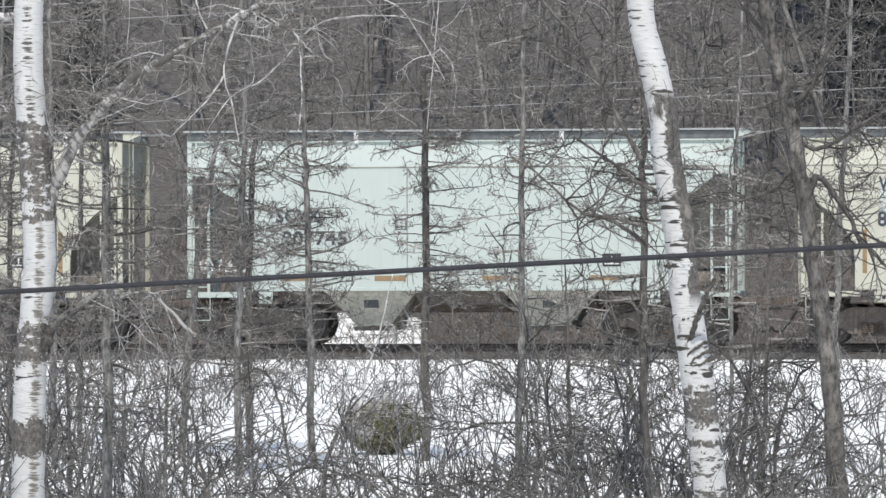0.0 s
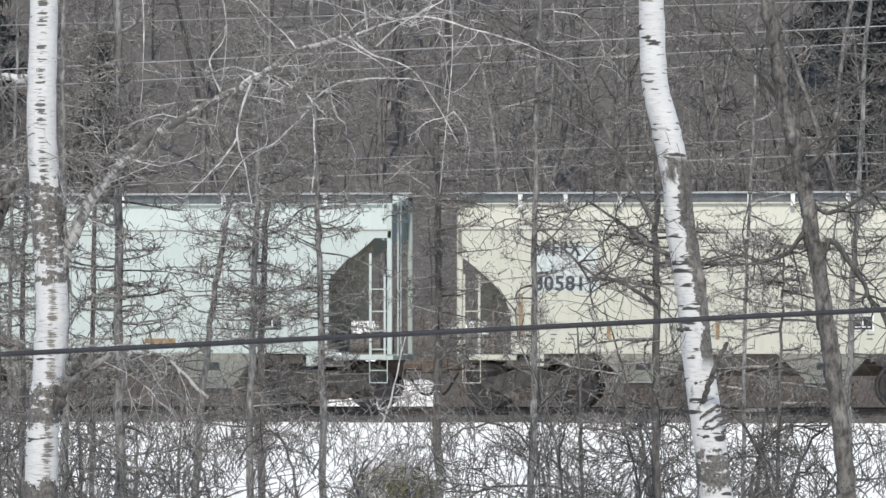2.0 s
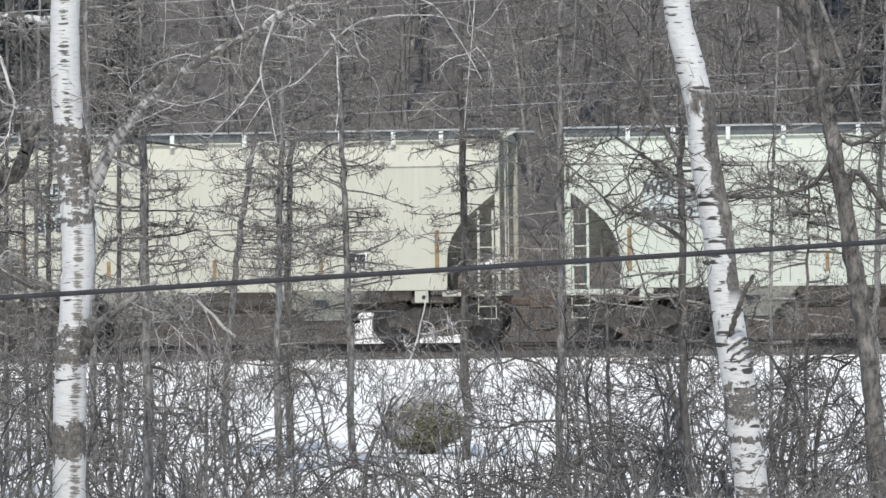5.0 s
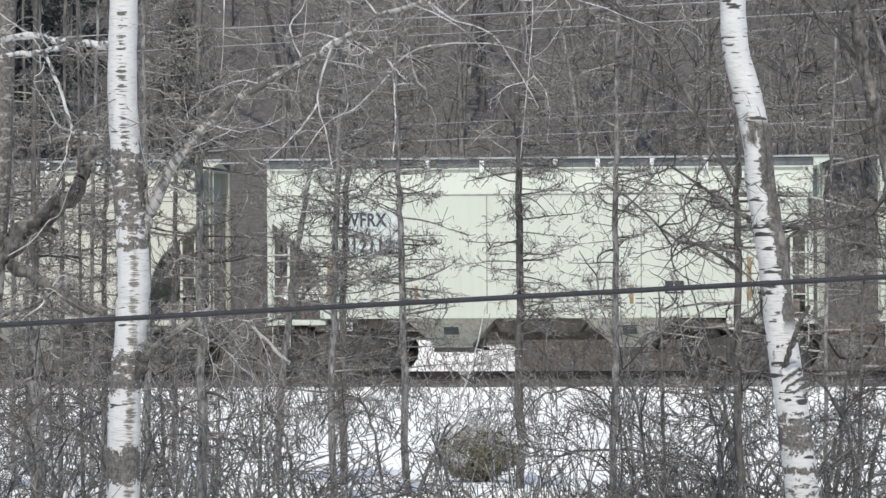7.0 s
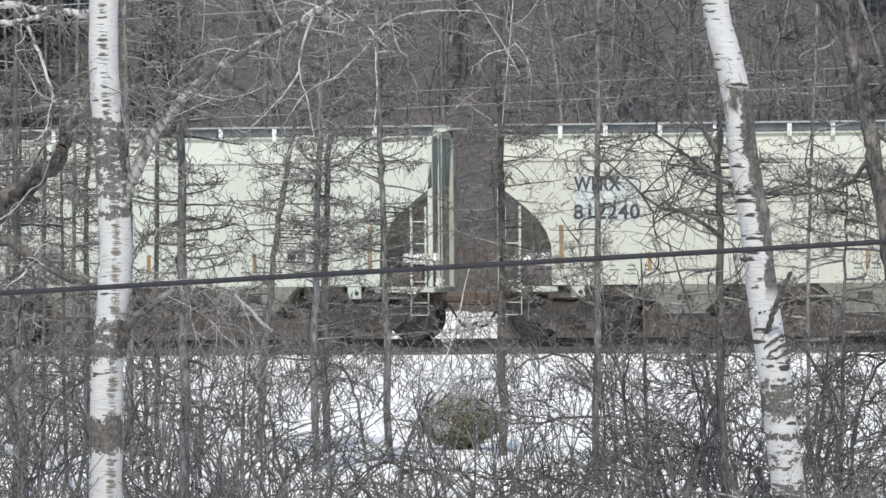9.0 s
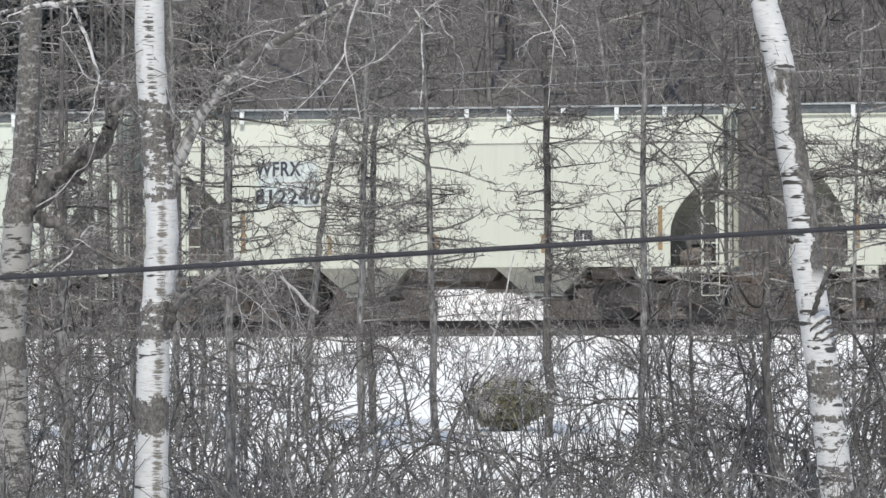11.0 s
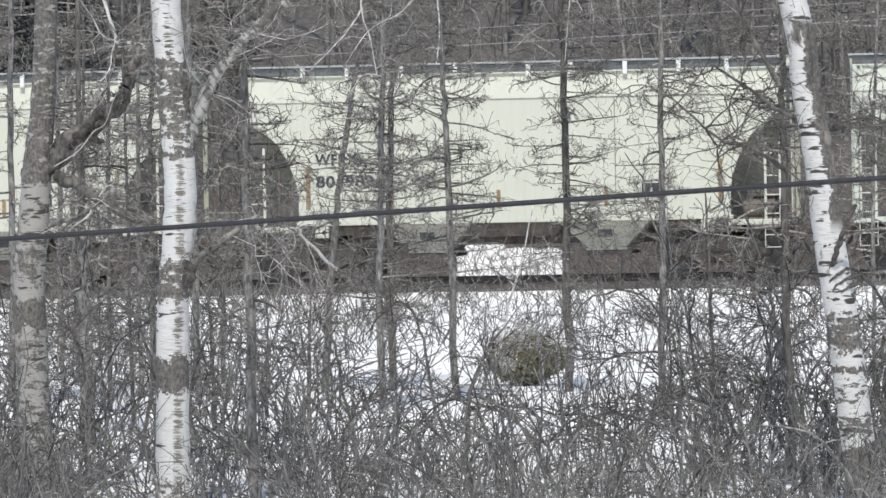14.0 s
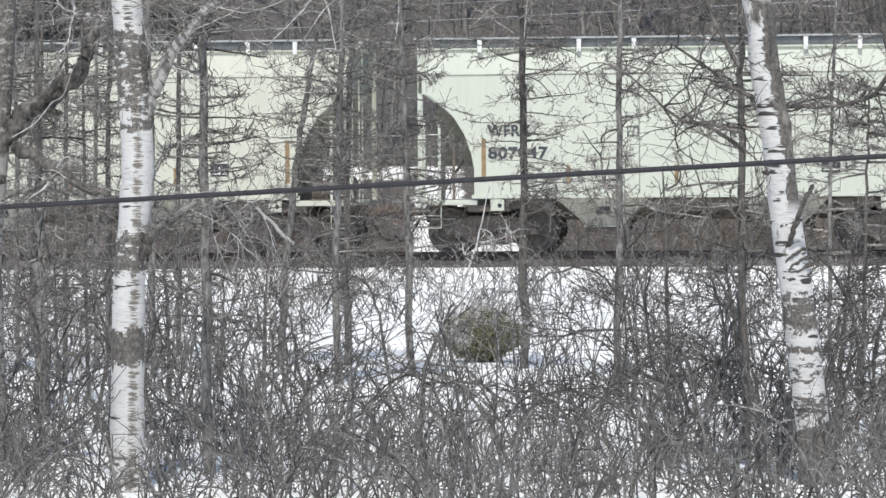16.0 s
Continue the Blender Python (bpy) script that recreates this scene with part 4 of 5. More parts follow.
def big_trunk(line, radii, material, label, seed, name="birch_tree"):
    rng = np.random.default_rng(seed)
    p = np.array(line, float)
    root = p[-1].copy()
    root[2] = ground_z(root[0], root[1]) - 0.1
    full = spline(list(p[::-1] - root), 88)
    full[0, 2] = 0
    s = np.linspace(0, 1, 88)
    rad = np.interp(s, np.linspace(0, 1, len(radii)), radii[::-1]) * (1 + rng.normal(0, 0.02, 88))
    if "birch" not in name:
        rad *= 1 + rng.normal(0, 0.05, 88)
        full[1:, :2] += rng.normal(0, 0.008, (87, 2))
    rad[0] *= 1.35
    t = new(name)
    t.matrix_basis = Matrix.Translation(root)
    tagged(t, label, "tree", "birch trees" if "birch" in name else "bare trees")
    tb = Tubes()
    tb.add(full, rad, 20, 0.07 if "birch" in name else 0.22)
    part("trunk", tb.mesh("trunk", material), None, t)
    return t


def bowed_shrub(lines, r, label, seed, material=None):
    """Long branches bowed over, each a part, with side twigs."""
    rng = np.random.default_rng(seed)
    end = lines[0][-1]
    root = np.array((end[0], end[1], ground_z(end[0], end[1])))
    thing = tagged(new("bowed_shrub"), label, "shrub", "bowed shrubs")
    thing.matrix_basis = Matrix.Translation(root)
    for line in lines:
        pts = [np.array(p) for p in line]
        low = pts[-1].copy()
        low[2] = ground_z(low[0], low[1]) - 0.05
        low[:2] += rng.normal(0, 0.12, 2)
        pts = spline([p - root for p in pts + [low]], 20)
        pts[1:-1] += rng.normal(0, 0.008, (18, 3))
        tb = Tubes()
        tb.add(pts, np.linspace(r * 0.3, r, 20) * rng.uniform(0.8, 1.15), 6)
        for _ in range(16):
            k = rng.integers(1, 15)
            w = rng.normal(0, 1, 3) + (0, 0, 0.5)
            twiggy_branch(tb, rng, pts[k], w, rng.uniform(0.25, 0.8), r * 0.35, 3, 4)
        part("branch", tb.mesh("branch", material or M_BARK_DARK), None, thing)


def knot(tree, at, rx, rz, seed, material, lean=0.0):
    """A swollen branch collar on the near face of a trunk."""
    rng = np.random.default_rng(seed)
    bm = bmesh.new()
    bmesh.ops.create_icosphere(bm, subdivisions=3, radius=1)
    for v in bm.verts:
        v.co *= 1 + 0.3 * noise.noise(v.co * 1.7 + Vector((seed, 0, 0))) + 0.22 * noise.noise(v.co * 4.5 + Vector((0, seed, 0)))
        v.co = Vector((v.co.x * rx, v.co.y * rx * 0.2, v.co.z * rz))
    for f in bm.faces:
        f.smooth = True
    root = tree.matrix_basis.translation
    part("knot", bm, material, tree, "dark swollen bark knot", Matrix.Translation(Vector(at) - root) @ pose(0, 0, 0, 0, lean, 0))


birch = big_trunk([(7.82, -69.00, 5.39), (7.81, -69.00, 4.33), (7.79, -69.00, 3.37), (7.82, -69.00, 2.75), (7.86, -69.00, 2.16), (7.87, -69.00, 1.78), (7.82, -69.00, 1.23), (7.79, -69.00, 0.76), (7.77, -69.00, -0.53)], (0.095, 0.105, 0.112, 0.115, 0.122, 0.12, 0.12, 0.122, 0.13), M_BIRCH, "white birch trunk with black marks and a forked limb", 1)
limb_part(birch, [(7.90, -69.00, 2.10), (7.98, -69.00, 2.31), (8.06, -69.00, 2.52), (8.17, -69.00, 2.73), (8.35, -69.00, 2.94), (8.52, -69.00, 3.10), (8.93, -69.00, 3.38), (9.27, -69.00, 3.55), (9.62, -69.00, 3.77), (10.11, -69.00, 3.96), (10.59, -68.00, 4.26)], 0.054, 0.010, "limb", M_LIMB, 2, 84, 0.8, -0.05, 0.007)
limb_part(birch, [(9.31, -69.00, 3.59), (9.44, -69.00, 3.67), (9.59, -69.00, 3.63), (9.72, -69.00, 3.55), (9.84, -69.00, 3.47), (9.86, -69.00, 3.30), (9.87, -69.00, 3.04), (9.84, -69.00, 2.78)], 0.014, 0.004, "limb", M_LIMB_PALE, 3, 12, 0.5, -0.12, 0.006)
limb_part(birch, [(9.41, -69.00, 3.67), (9.31, -69.00, 3.40), (9.28, -69.00, 3.19), (9.34, -69.00, 2.97), (9.39, -69.00, 2.70)], 0.010, 0.003, "limb", M_TWIG_LIGHT, 4, 12, 0.5, -0.15, 0.006)
for line, grain in (
    ([(9.44, -69.00, 3.67), (9.26, -69.00, 3.72), (9.09, -69.00, 3.69), (8.96, -69.00, 3.73)], 200),
    ([(9.84, -69.00, 3.47), (10.07, -69.00, 3.60), (10.41, -69.00, 3.63), (10.71, -69.00, 3.60), (11.03, -69.00, 3.47)], 201),
    ([(10.12, -69.00, 3.94), (10.29, -69.00, 3.81), (10.48, -69.00, 3.75), (10.63, -69.00, 3.66), (10.82, -69.00, 3.37), (10.94, -69.00, 3.15)], 202),
    ([(10.18, -69.00, 3.96), (10.64, -69.00, 4.09), (11.05, -69.00, 3.99), (11.43, -69.00, 3.88), (11.84, -69.00, 3.71)], 203),
    ([(9.28, -69.00, 3.19), (9.15, -69.00, 3.01), (8.96, -69.00, 2.82), (8.81, -69.00, 2.67)], 204),
    ([(10.26, -69.00, 3.98), (10.24, -69.00, 4.17), (10.20, -69.00, 4.39)], 205),
    ([(9.76, -69.00, 3.81), (9.65, -69.00, 3.95), (9.42, -69.00, 4.17), (9.30, -69.00, 4.33)], 206),
    ([(9.15, -69.00, 3.54), (9.07, -69.00, 3.76), (9.17, -69.00, 3.91), (9.19, -69.00, 4.03)], 207),
    ([(10.33, -69.00, 3.87), (10.54, -69.00, 4.05), (10.82, -69.00, 4.20), (11.05, -69.00, 4.35)], 208),
    ([(9.82, -69.00, 3.40), (9.57, -69.00, 3.16), (9.34, -69.00, 3.04), (9.15, -69.00, 2.78)], 209),
):
    limb_part(birch, line, 0.0075, 0.0025, "limb", M_TWIG_LIGHT, grain, 7, 0.45, -0.06, 0.0055)
limb_part(birch, [(7.77, -69.00, 3.61), (7.67, -69.00, 3.64), (7.50, -69.00, 3.67), (7.29, -69.00, 3.69), (7.07, -69.00, 3.73), (6.76, -69.00, 3.68), (6.37, -69.00, 3.75)], 0.035, 0.016, "limb", M_LIMB_PALE, 5, 10, 0.5)
limb_part(birch, [(7.52, -69.00, 3.67), (7.43, -69.00, 3.67), (7.31, -69.00, 3.63), (7.18, -69.00, 3.60), (7.05, -69.00, 3.59), (6.87, -69.00, 3.57), (6.5, -69.00, 3.5)], 0.026, 0.014, "limb", M_LIMB_PALE, 63, 8, 0.5)
limb_part(birch, [(7.19, -69.00, 3.60), (7.24, -69.00, 3.49), (7.29, -69.00, 3.36), (7.35, -69.00, 3.20), (7.40, -69.00, 2.97), (7.33, -69.00, 2.67), (7.19, -69.00, 2.46)], 0.017, 0.009, "limb", M_LIMB_PALE, 6, 9, 0.5)
limb_part(birch, [(7.74, -69.00, 2.87), (7.59, -69.00, 2.97), (7.44, -69.00, 3.00), (7.40, -69.00, 2.95)], 0.017, 0.012, "limb", M_LIMB_PALE, 7, 3, 0.3)
limb_part(birch, [(7.83, -69.00, 1.18), (7.95, -69.00, 1.31), (8.14, -69.00, 1.44), (8.34, -69.00, 1.58), (8.46, -69.00, 1.66)], 0.04, 0.014, "limb", M_BARK_GREY, 8, 26, 0.75, -0.02, 0.007)
limb_part(birch, [(9.06, -69.00, 1.25), (8.98, -69.00, 1.31), (8.89, -69.00, 1.41), (8.77, -69.00, 1.52), (8.68, -69.00, 1.58), (8.53, -69.00, 1.55), (8.39, -69.00, 1.50)], 0.015, 0.003, "limb", M_LIMB, 9, 22, 0.6, -0.02, 0.006)
for i, (x, low) in enumerate(((8.9, 3.3), (9.5, 3.0), (10.1, 3.2), (10.6, 2.8), (11.0, 3.3), (11.5, 3.1), (8.4, 3.4), (10.4, 3.5), (9.2, 2.6))):
    sway = 0.5 * math.sin(2.4 * i + 1.0)
    limb_part(birch, [(x - 0.6 * sway, -68.6, 5.3), (x, -68.5, 4.7), (x + 0.5 * sway, -68.5, 4.1), (x + 0.3 * sway, -68.5, low)], 0.008, 0.0025, "limb", M_TWIG_GREY if i % 3 else M_TWIG_LIGHT, 230 + i, 13, 0.6, -0.05, 0.0055)
knot(birch, (7.90, -69.08, 1.24), 0.090, 0.110, 2, M_KNOT, 20)
knot(birch, (7.89, -69.02, 2.25), 0.100, 0.130, 3, M_KNOT, -15)
knot(birch, (7.87, -69.06, 2.58), 0.100, 0.170, 4, M_KNOT, 0)
birch = big_trunk([(12.24, -68.00, 5.40), (12.29, -68.00, 4.28), (12.32, -68.00, 3.64), (12.40, -68.00, 3.29), (12.48, -68.00, 2.91), (12.51, -68.00, 2.56), (12.59, -68.00, 2.05), (12.66, -68.00, 1.41), (12.75, -68.00, 0.77), (12.89, -68.00, -0.47)], (0.085, 0.095, 0.1, 0.108, 0.11, 0.112, 0.115, 0.118, 0.125, 0.13), M_BIRCH_RIGHT, "leaning white birch trunk with curling branch shadows modelled on it", 11)
limb_part(birch, [(12.68, -68.10, 1.18), (12.75, -68.20, 1.36), (12.83, -68.28, 1.55), (12.89, -68.33, 1.66)], 0.022, 0.014, "stub", M_KNOT, 12)
limb_part(birch, [(12.50, -68.00, 2.29), (12.27, -68.00, 2.40), (12.05, -68.00, 2.57), (11.80, -68.00, 2.74)], 0.02, 0.008, "limb", M_BARK_DARK, 13, 26, 0.85, 0.02, 0.01, False)
limb_part(birch, [(12.35, -68.00, 1.92), (12.09, -68.00, 2.10), (11.84, -68.00, 2.18), (11.49, -68.00, 2.49)], 0.016, 0.006, "limb", M_BARK_DARK, 14, 26, 0.85, 0.02, 0.01, False)
limb_part(birch, [(12.31, -68.00, 2.57), (12.06, -68.00, 3.04), (11.80, -68.00, 3.51), (11.41, -68.00, 3.91), (11.02, -68.00, 4.17)], 0.018, 0.006, "limb", M_BARK_DARK, 15, 26, 0.85, 0.02, 0.01, False)
knot(birch, (12.60, -68.06, 1.75), 0.110, 0.030, 6, M_KNOT, 8)
limb_part(birch, [(12.52, -68.03, 2.98), (12.57, -68.04, 2.69), (12.62, -68.04, 2.39), (12.67, -68.04, 2.05), (12.69, -68.00, 1.67)], 0.028, 0.04, "peeling_bark", M_BARK_CROOKED, 16)
# dark strands laid on the trunk as the shadows cast by the stub
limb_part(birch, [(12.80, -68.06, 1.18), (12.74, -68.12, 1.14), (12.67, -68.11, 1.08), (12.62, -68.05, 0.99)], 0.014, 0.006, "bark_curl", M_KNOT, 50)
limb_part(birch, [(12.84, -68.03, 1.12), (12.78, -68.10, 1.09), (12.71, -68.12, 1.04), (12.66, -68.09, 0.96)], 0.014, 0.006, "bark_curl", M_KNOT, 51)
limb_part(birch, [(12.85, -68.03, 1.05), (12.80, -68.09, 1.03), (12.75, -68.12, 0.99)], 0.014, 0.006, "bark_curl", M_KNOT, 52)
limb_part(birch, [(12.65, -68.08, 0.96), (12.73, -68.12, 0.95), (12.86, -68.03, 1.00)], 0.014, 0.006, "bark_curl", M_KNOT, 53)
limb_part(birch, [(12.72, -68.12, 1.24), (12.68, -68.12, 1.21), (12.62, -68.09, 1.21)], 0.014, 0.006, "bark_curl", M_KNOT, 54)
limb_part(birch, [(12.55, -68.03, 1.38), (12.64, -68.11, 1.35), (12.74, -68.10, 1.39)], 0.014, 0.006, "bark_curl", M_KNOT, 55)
birch = big_trunk([(6.22, -66.00, 5.08), (6.19, -66.00, 3.98), (6.16, -66.00, 3.25), (6.12, -66.00, 2.56), (6.07, -66.00, 2.14), (6.02, -66.00, 1.55), (5.98, -66.00, 1.04), (6.02, -66.00, -0.65)], (0.085, 0.088, 0.092, 0.1, 0.118, 0.128, 0.13, 0.135), M_BIRCH_OLD, "greyish birch trunk with a broken crooked limb", 21)
limb_part(birch, [(6.02, -66.00, 2.00), (6.22, -66.00, 2.18), (6.38, -66.00, 2.29), (6.57, -66.00, 2.41), (6.70, -66.00, 2.53), (6.79, -66.00, 2.66), (6.85, -66.00, 2.80), (6.88, -66.00, 2.92)], 0.105, 0.04, "limb", M_BARK_CROOKED, 22, 9, 0.5, 0.0, 0.012, False)
limb_part(birch, [(6.46, -66.10, 2.35), (6.55, -66.10, 2.30), (6.63, -66.10, 2.27)], 0.03, 0.018, "stub", M_KNOT, 60)
limb_part(birch, [(6.42, -66.15, 2.31), (6.53, -66.15, 2.41), (6.61, -66.15, 2.48)], 0.035, 0.02, "stub", M_KNOT, 61)
limb_part(birch, [(6.25, -66.20, 2.08), (6.44, -66.20, 2.19), (6.58, -66.20, 2.35), (6.68, -66.20, 2.42), (6.75, -66.20, 2.60), (6.80, -66.20, 2.69)], 0.006, 0.003, "limb", M_TWIG_LIGHT, 62, 5, 0.3, -0.05, 0.004)
limb_part(birch, [(6.21, -66.00, 2.01), (6.42, -66.00, 1.91), (6.58, -66.00, 1.80), (6.84, -66.00, 1.66), (7.00, -66.00, 1.61)], 0.052, 0.022, "limb", M_BARK_DARK, 23, 6, 0.5)
limb_part(birch, [(6.00, -66.00, 1.32), (6.14, -66.00, 1.59), (6.42, -66.00, 1.68), (6.65, -66.00, 1.87)], 0.03, 0.012, "limb", M_BARK_GREY, 24, 6, 0.5)
dark = big_trunk([(12.66, -62.00, 5.52), (12.78, -62.00, 4.41), (12.85, -62.00, 4.02), (12.92, -62.00, 3.58), (13.04, -62.00, 3.13), (13.11, -62.00, 2.74), (13.26, -62.00, 1.76), (13.42, -62.00, 0.58), (13.48, -62.00, -0.62)], (0.052, 0.057, 0.06, 0.063, 0.066, 0.07, 0.075, 0.08, 0.09), M_BARK_CROOKED, "crooked grey-brown tree trunk with spreading limbs", 31, "crooked_tree")
limb_part(dark, [(13.18, -62.00, 2.32), (13.29, -62.00, 2.51), (13.47, -62.00, 2.32), (13.67, -62.00, 1.97), (14.01, -62.00, 1.63)], 0.034, 0.012, "limb", M_BARK_DARK, 32, 40, 0.8, 0.0, 0.012, False)
limb_part(dark, [(13.11, -62.00, 2.66), (12.94, -62.00, 2.42), (12.74, -62.00, 2.35), (12.44, -62.00, 2.30), (12.05, -62.00, 2.35)], 0.022, 0.008, "limb", M_BARK_DARK, 33, 34, 0.9, 0.02, 0.012, False)
limb_part(dark, [(13.04, -62.00, 3.11), (13.24, -62.00, 3.30), (13.43, -62.00, 3.69), (13.68, -62.00, 3.98), (13.97, -62.00, 4.27)], 0.022, 0.007, "limb", M_BARK_DARK, 34, 34, 0.9, 0.02, 0.012, False)
limb_part(dark, [(13.09, -62.00, 2.86), (13.28, -62.00, 2.76), (13.53, -62.00, 2.86), (13.82, -62.00, 3.05), (14.11, -62.00, 3.10)], 0.022, 0.007, "limb", M_BARK_DARK, 35, 34, 0.9, 0.02, 0.012, False)
limb_part(dark, [(12.89, -62.00, 3.70), (12.65, -62.00, 3.99), (12.46, -62.00, 4.19), (12.26, -62.00, 4.49)], 0.025, 0.008, "limb", M_BARK_DARK, 36, 20, 0.9, 0.02, 0.012, False)
young_tree([(3.62, -48.00, 5.13), (3.63, -48.00, 3.17), (3.66, -48.00, 1.22), (3.65, -48.00, -0.48)], 0.042, M_BARK_GREY, "slim grey-barked bare tree with fine twigs", 100, 2.0, 10.0, 29, 0.40, 0.00, extra=3.0, spurs=9)
young_tree([(2.81, -42.00, 5.46), (2.78, -42.00, 2.30), (2.75, -42.00, -0.72)], 0.032, M_BARK_DARK, "slim dark bare tree with short twiggy branches", 101, 0.0, 6.0, 65, 0.60, 0.00, extra=3.0, spurs=9)
young_tree([(7.98, -67.00, 3.91), (7.99, -67.00, 2.75), (7.99, -67.00, 1.41), (8.00, -67.00, 0.17)], 0.042, M_BARK_GREY, "slim grey-barked bare tree with fine twigs", 400, 0.5, 4.2, 110, 0.60, 0.00, extra=3.0, spurs=9)
young_tree([(5.25, -52.00, 0.65), (5.26, -52.00, 0.28), (5.24, -52.00, -0.33)], 0.024, M_BARK_DARK, "slim dark bare tree with short twiggy branches", 103, -0.3, 0.6, 14, 0.50, 0.00, extra=0.3, spurs=9)
young_tree([(4.90, -44.00, 3.35), (4.78, -44.00, 2.69), (4.66, -44.00, 2.00), (4.58, -44.00, 1.37), (4.49, -44.00, 0.47)], 0.044, M_BARK_GREY, "slim grey-barked bare tree with fine twigs", 104, 0.0, 4.5, 70, 0.80, 0.00, extra=2.5, spurs=9)
young_tree([(6.25, -50.00, 3.74), (6.20, -50.00, 2.36), (6.17, -50.00, 1.10), (6.15, -50.00, -0.53)], 0.043, M_BARK_GREY, "slim grey-barked bare tree with fine twigs", 105, 0.3, 5.0, 135, 0.75, 0.00, extra=2.5, spurs=9)
young_tree([(5.52, -45.00, 3.97), (5.47, -45.00, 2.40), (5.43, -45.00, 0.90), (5.44, -45.00, -0.73)], 0.044, M_BARK_DARK, "slim dark bare tree with short twiggy branches", 106, 0.3, 6.0, 140, 0.85, 0.00, extra=2.5, spurs=9)
young_tree([(6.59, -48.00, 3.28), (6.62, -48.00, 2.37), (6.64, -48.00, 1.20), (6.68, -48.00, -0.61)], 0.045, M_BARK_GREY, "slim grey-barked bare tree with fine twigs", 107, 0.6, 4.6, 125, 0.80, 0.10, extra=2.5, spurs=9)
young_tree([(7.72, -46.00, 3.98), (7.72, -46.00, 2.85), (7.73, -46.00, 1.18), (7.72, -46.00, -0.69)], 0.053, M_BARK_DARK, "slim dark bare tree with short twiggy branches", 108, 0.8, 4.4, 108, 0.95, 0.45, extra=2.5, spurs=9)
young_tree([(9.13, -48.00, 4.42), (9.10, -48.00, 2.81), (9.09, -48.00, 1.20), (9.05, -48.00, -0.61)], 0.042, M_BARK_GREY, "slim grey-barked bare tree with fine twigs", 109, 0.8, 5.0, 87, 0.70, -0.10, extra=3.0, spurs=9)
young_tree([(12.05, -65.00, 3.22), (12.05, -65.00, 2.21), (12.05, -65.00, 1.15), (12.07, -65.00, 0.09)], 0.037, M_BARK_DARK, "slim dark bare tree with short twiggy branches", 110, 0.5, 4.3, 72, 0.65, 0.00, extra=2.5, spurs=9)
young_tree([(-4.69, 27.00, 8.71), (-4.65, 27.00, 7.10), (-4.60, 27.00, 5.64)], 0.072, M_BARK_GREY, "slim grey-barked bare tree with fine twigs", 111, 5.0, 9.0, 29, 0.90, 0.00, extra=3.0, spurs=9)
young_tree([(-3.08, 27.00, 7.38), (-3.01, 27.00, 5.78), (-2.97, 27.00, 4.76)], 0.065, M_BARK_DARK, "slim dark bare tree with short twiggy branches", 112, 5.0, 9.0, 29, 0.90, 0.00, extra=3.0, spurs=9)
young_tree([(0.84, -42.00, 3.39), (0.85, -42.00, 2.45), (0.85, -42.00, 0.44)], 0.028, M_BARK_DARK, "slim dark bare tree with short twiggy branches", 113, 0.0, 4.0, 58, 0.60, 0.00, extra=2.5, spurs=9)
young_tree([(1.92, -46.00, 3.57), (1.90, -46.00, 2.42), (1.88, -46.00, 0.52)], 0.026, M_BARK_DARK, "slim dark bare tree with short twiggy branches", 114, 0.0, 4.0, 58, 0.60, 0.00, extra=2.5, spurs=9)
young_tree([(2.60, -46.00, 3.49), (2.57, -46.00, 2.41), (2.56, -46.00, 0.52)], 0.030, M_BARK_GREY, "slim grey-barked bare tree with fine twigs", 115, 0.0, 4.0, 58, 0.60, 0.00, extra=2.5, spurs=9)
young_tree([(2.34, -44.00, 3.41), (2.30, -44.00, 2.43), (2.28, -44.00, 0.06)], 0.038, M_BARK_DARK, "slim dark bare tree with short twiggy branches", 116, 0.0, 4.0, 58, 0.60, 0.00, extra=2.5, spurs=9)
young_tree([(4.14, -56.00, 2.84), (4.13, -56.00, 1.87), (4.13, -56.00, 0.79), (4.14, -56.00, -0.40)], 0.042, M_BARK_DARK, "slim dark bare tree with short twiggy branches", 117, 0.0, 3.0, 43, 0.60, 0.00, extra=2.5, spurs=9)
young_tree([(4.60, -58.00, 1.25), (4.60, -58.00, 0.90), (4.61, -58.00, 0.20), (4.64, -58.00, -0.50)], 0.088, M_BARK_GREY, "stout brown broken-off tree stem in the brush", 118, 0.0, 1.3, 26, 0.50, 0.00, extra=0.3, spurs=9)
young_tree([(8.67, -56.00, 1.40), (8.59, -56.00, 1.06), (8.48, -56.00, 0.73), (8.38, -56.00, 0.28), (8.20, -56.00, -0.11)], 0.019, M_TWIG_LIGHT, "pale dead sapling leaning over the snow", 119, 0.0, 1.2, 14, 0.50, 0.00, extra=0.3, spurs=9)
young_tree([(9.11, -62.00, 0.36), (8.98, -62.00, 0.06), (8.94, -62.00, -0.43), (8.87, -62.00, -0.88)], 0.029, M_BARK_DARK, "slim dark bare tree with short twiggy branches", 120, 0.0, 0.6, 11, 0.50, 0.00, extra=0.3, spurs=9)
young_tree([(12.45, -58.00, 1.08), (12.39, -58.00, 0.44), (12.33, -58.00, -0.30)], 0.024, M_BARK_DARK, "slim dark bare tree with short twiggy branches", 121, 0.0, 1.6, 29, 0.70, 0.00, extra=0.3, spurs=9)
young_tree([(10.46, -56.00, 1.50), (10.48, -56.00, 0.72), (10.49, -56.00, -0.17)], 0.025, M_BARK_DARK, "slim dark bare tree with short twiggy branches", 122, -0.3, 1.6, 26, 0.70, 0.00, extra=0.3, spurs=9)
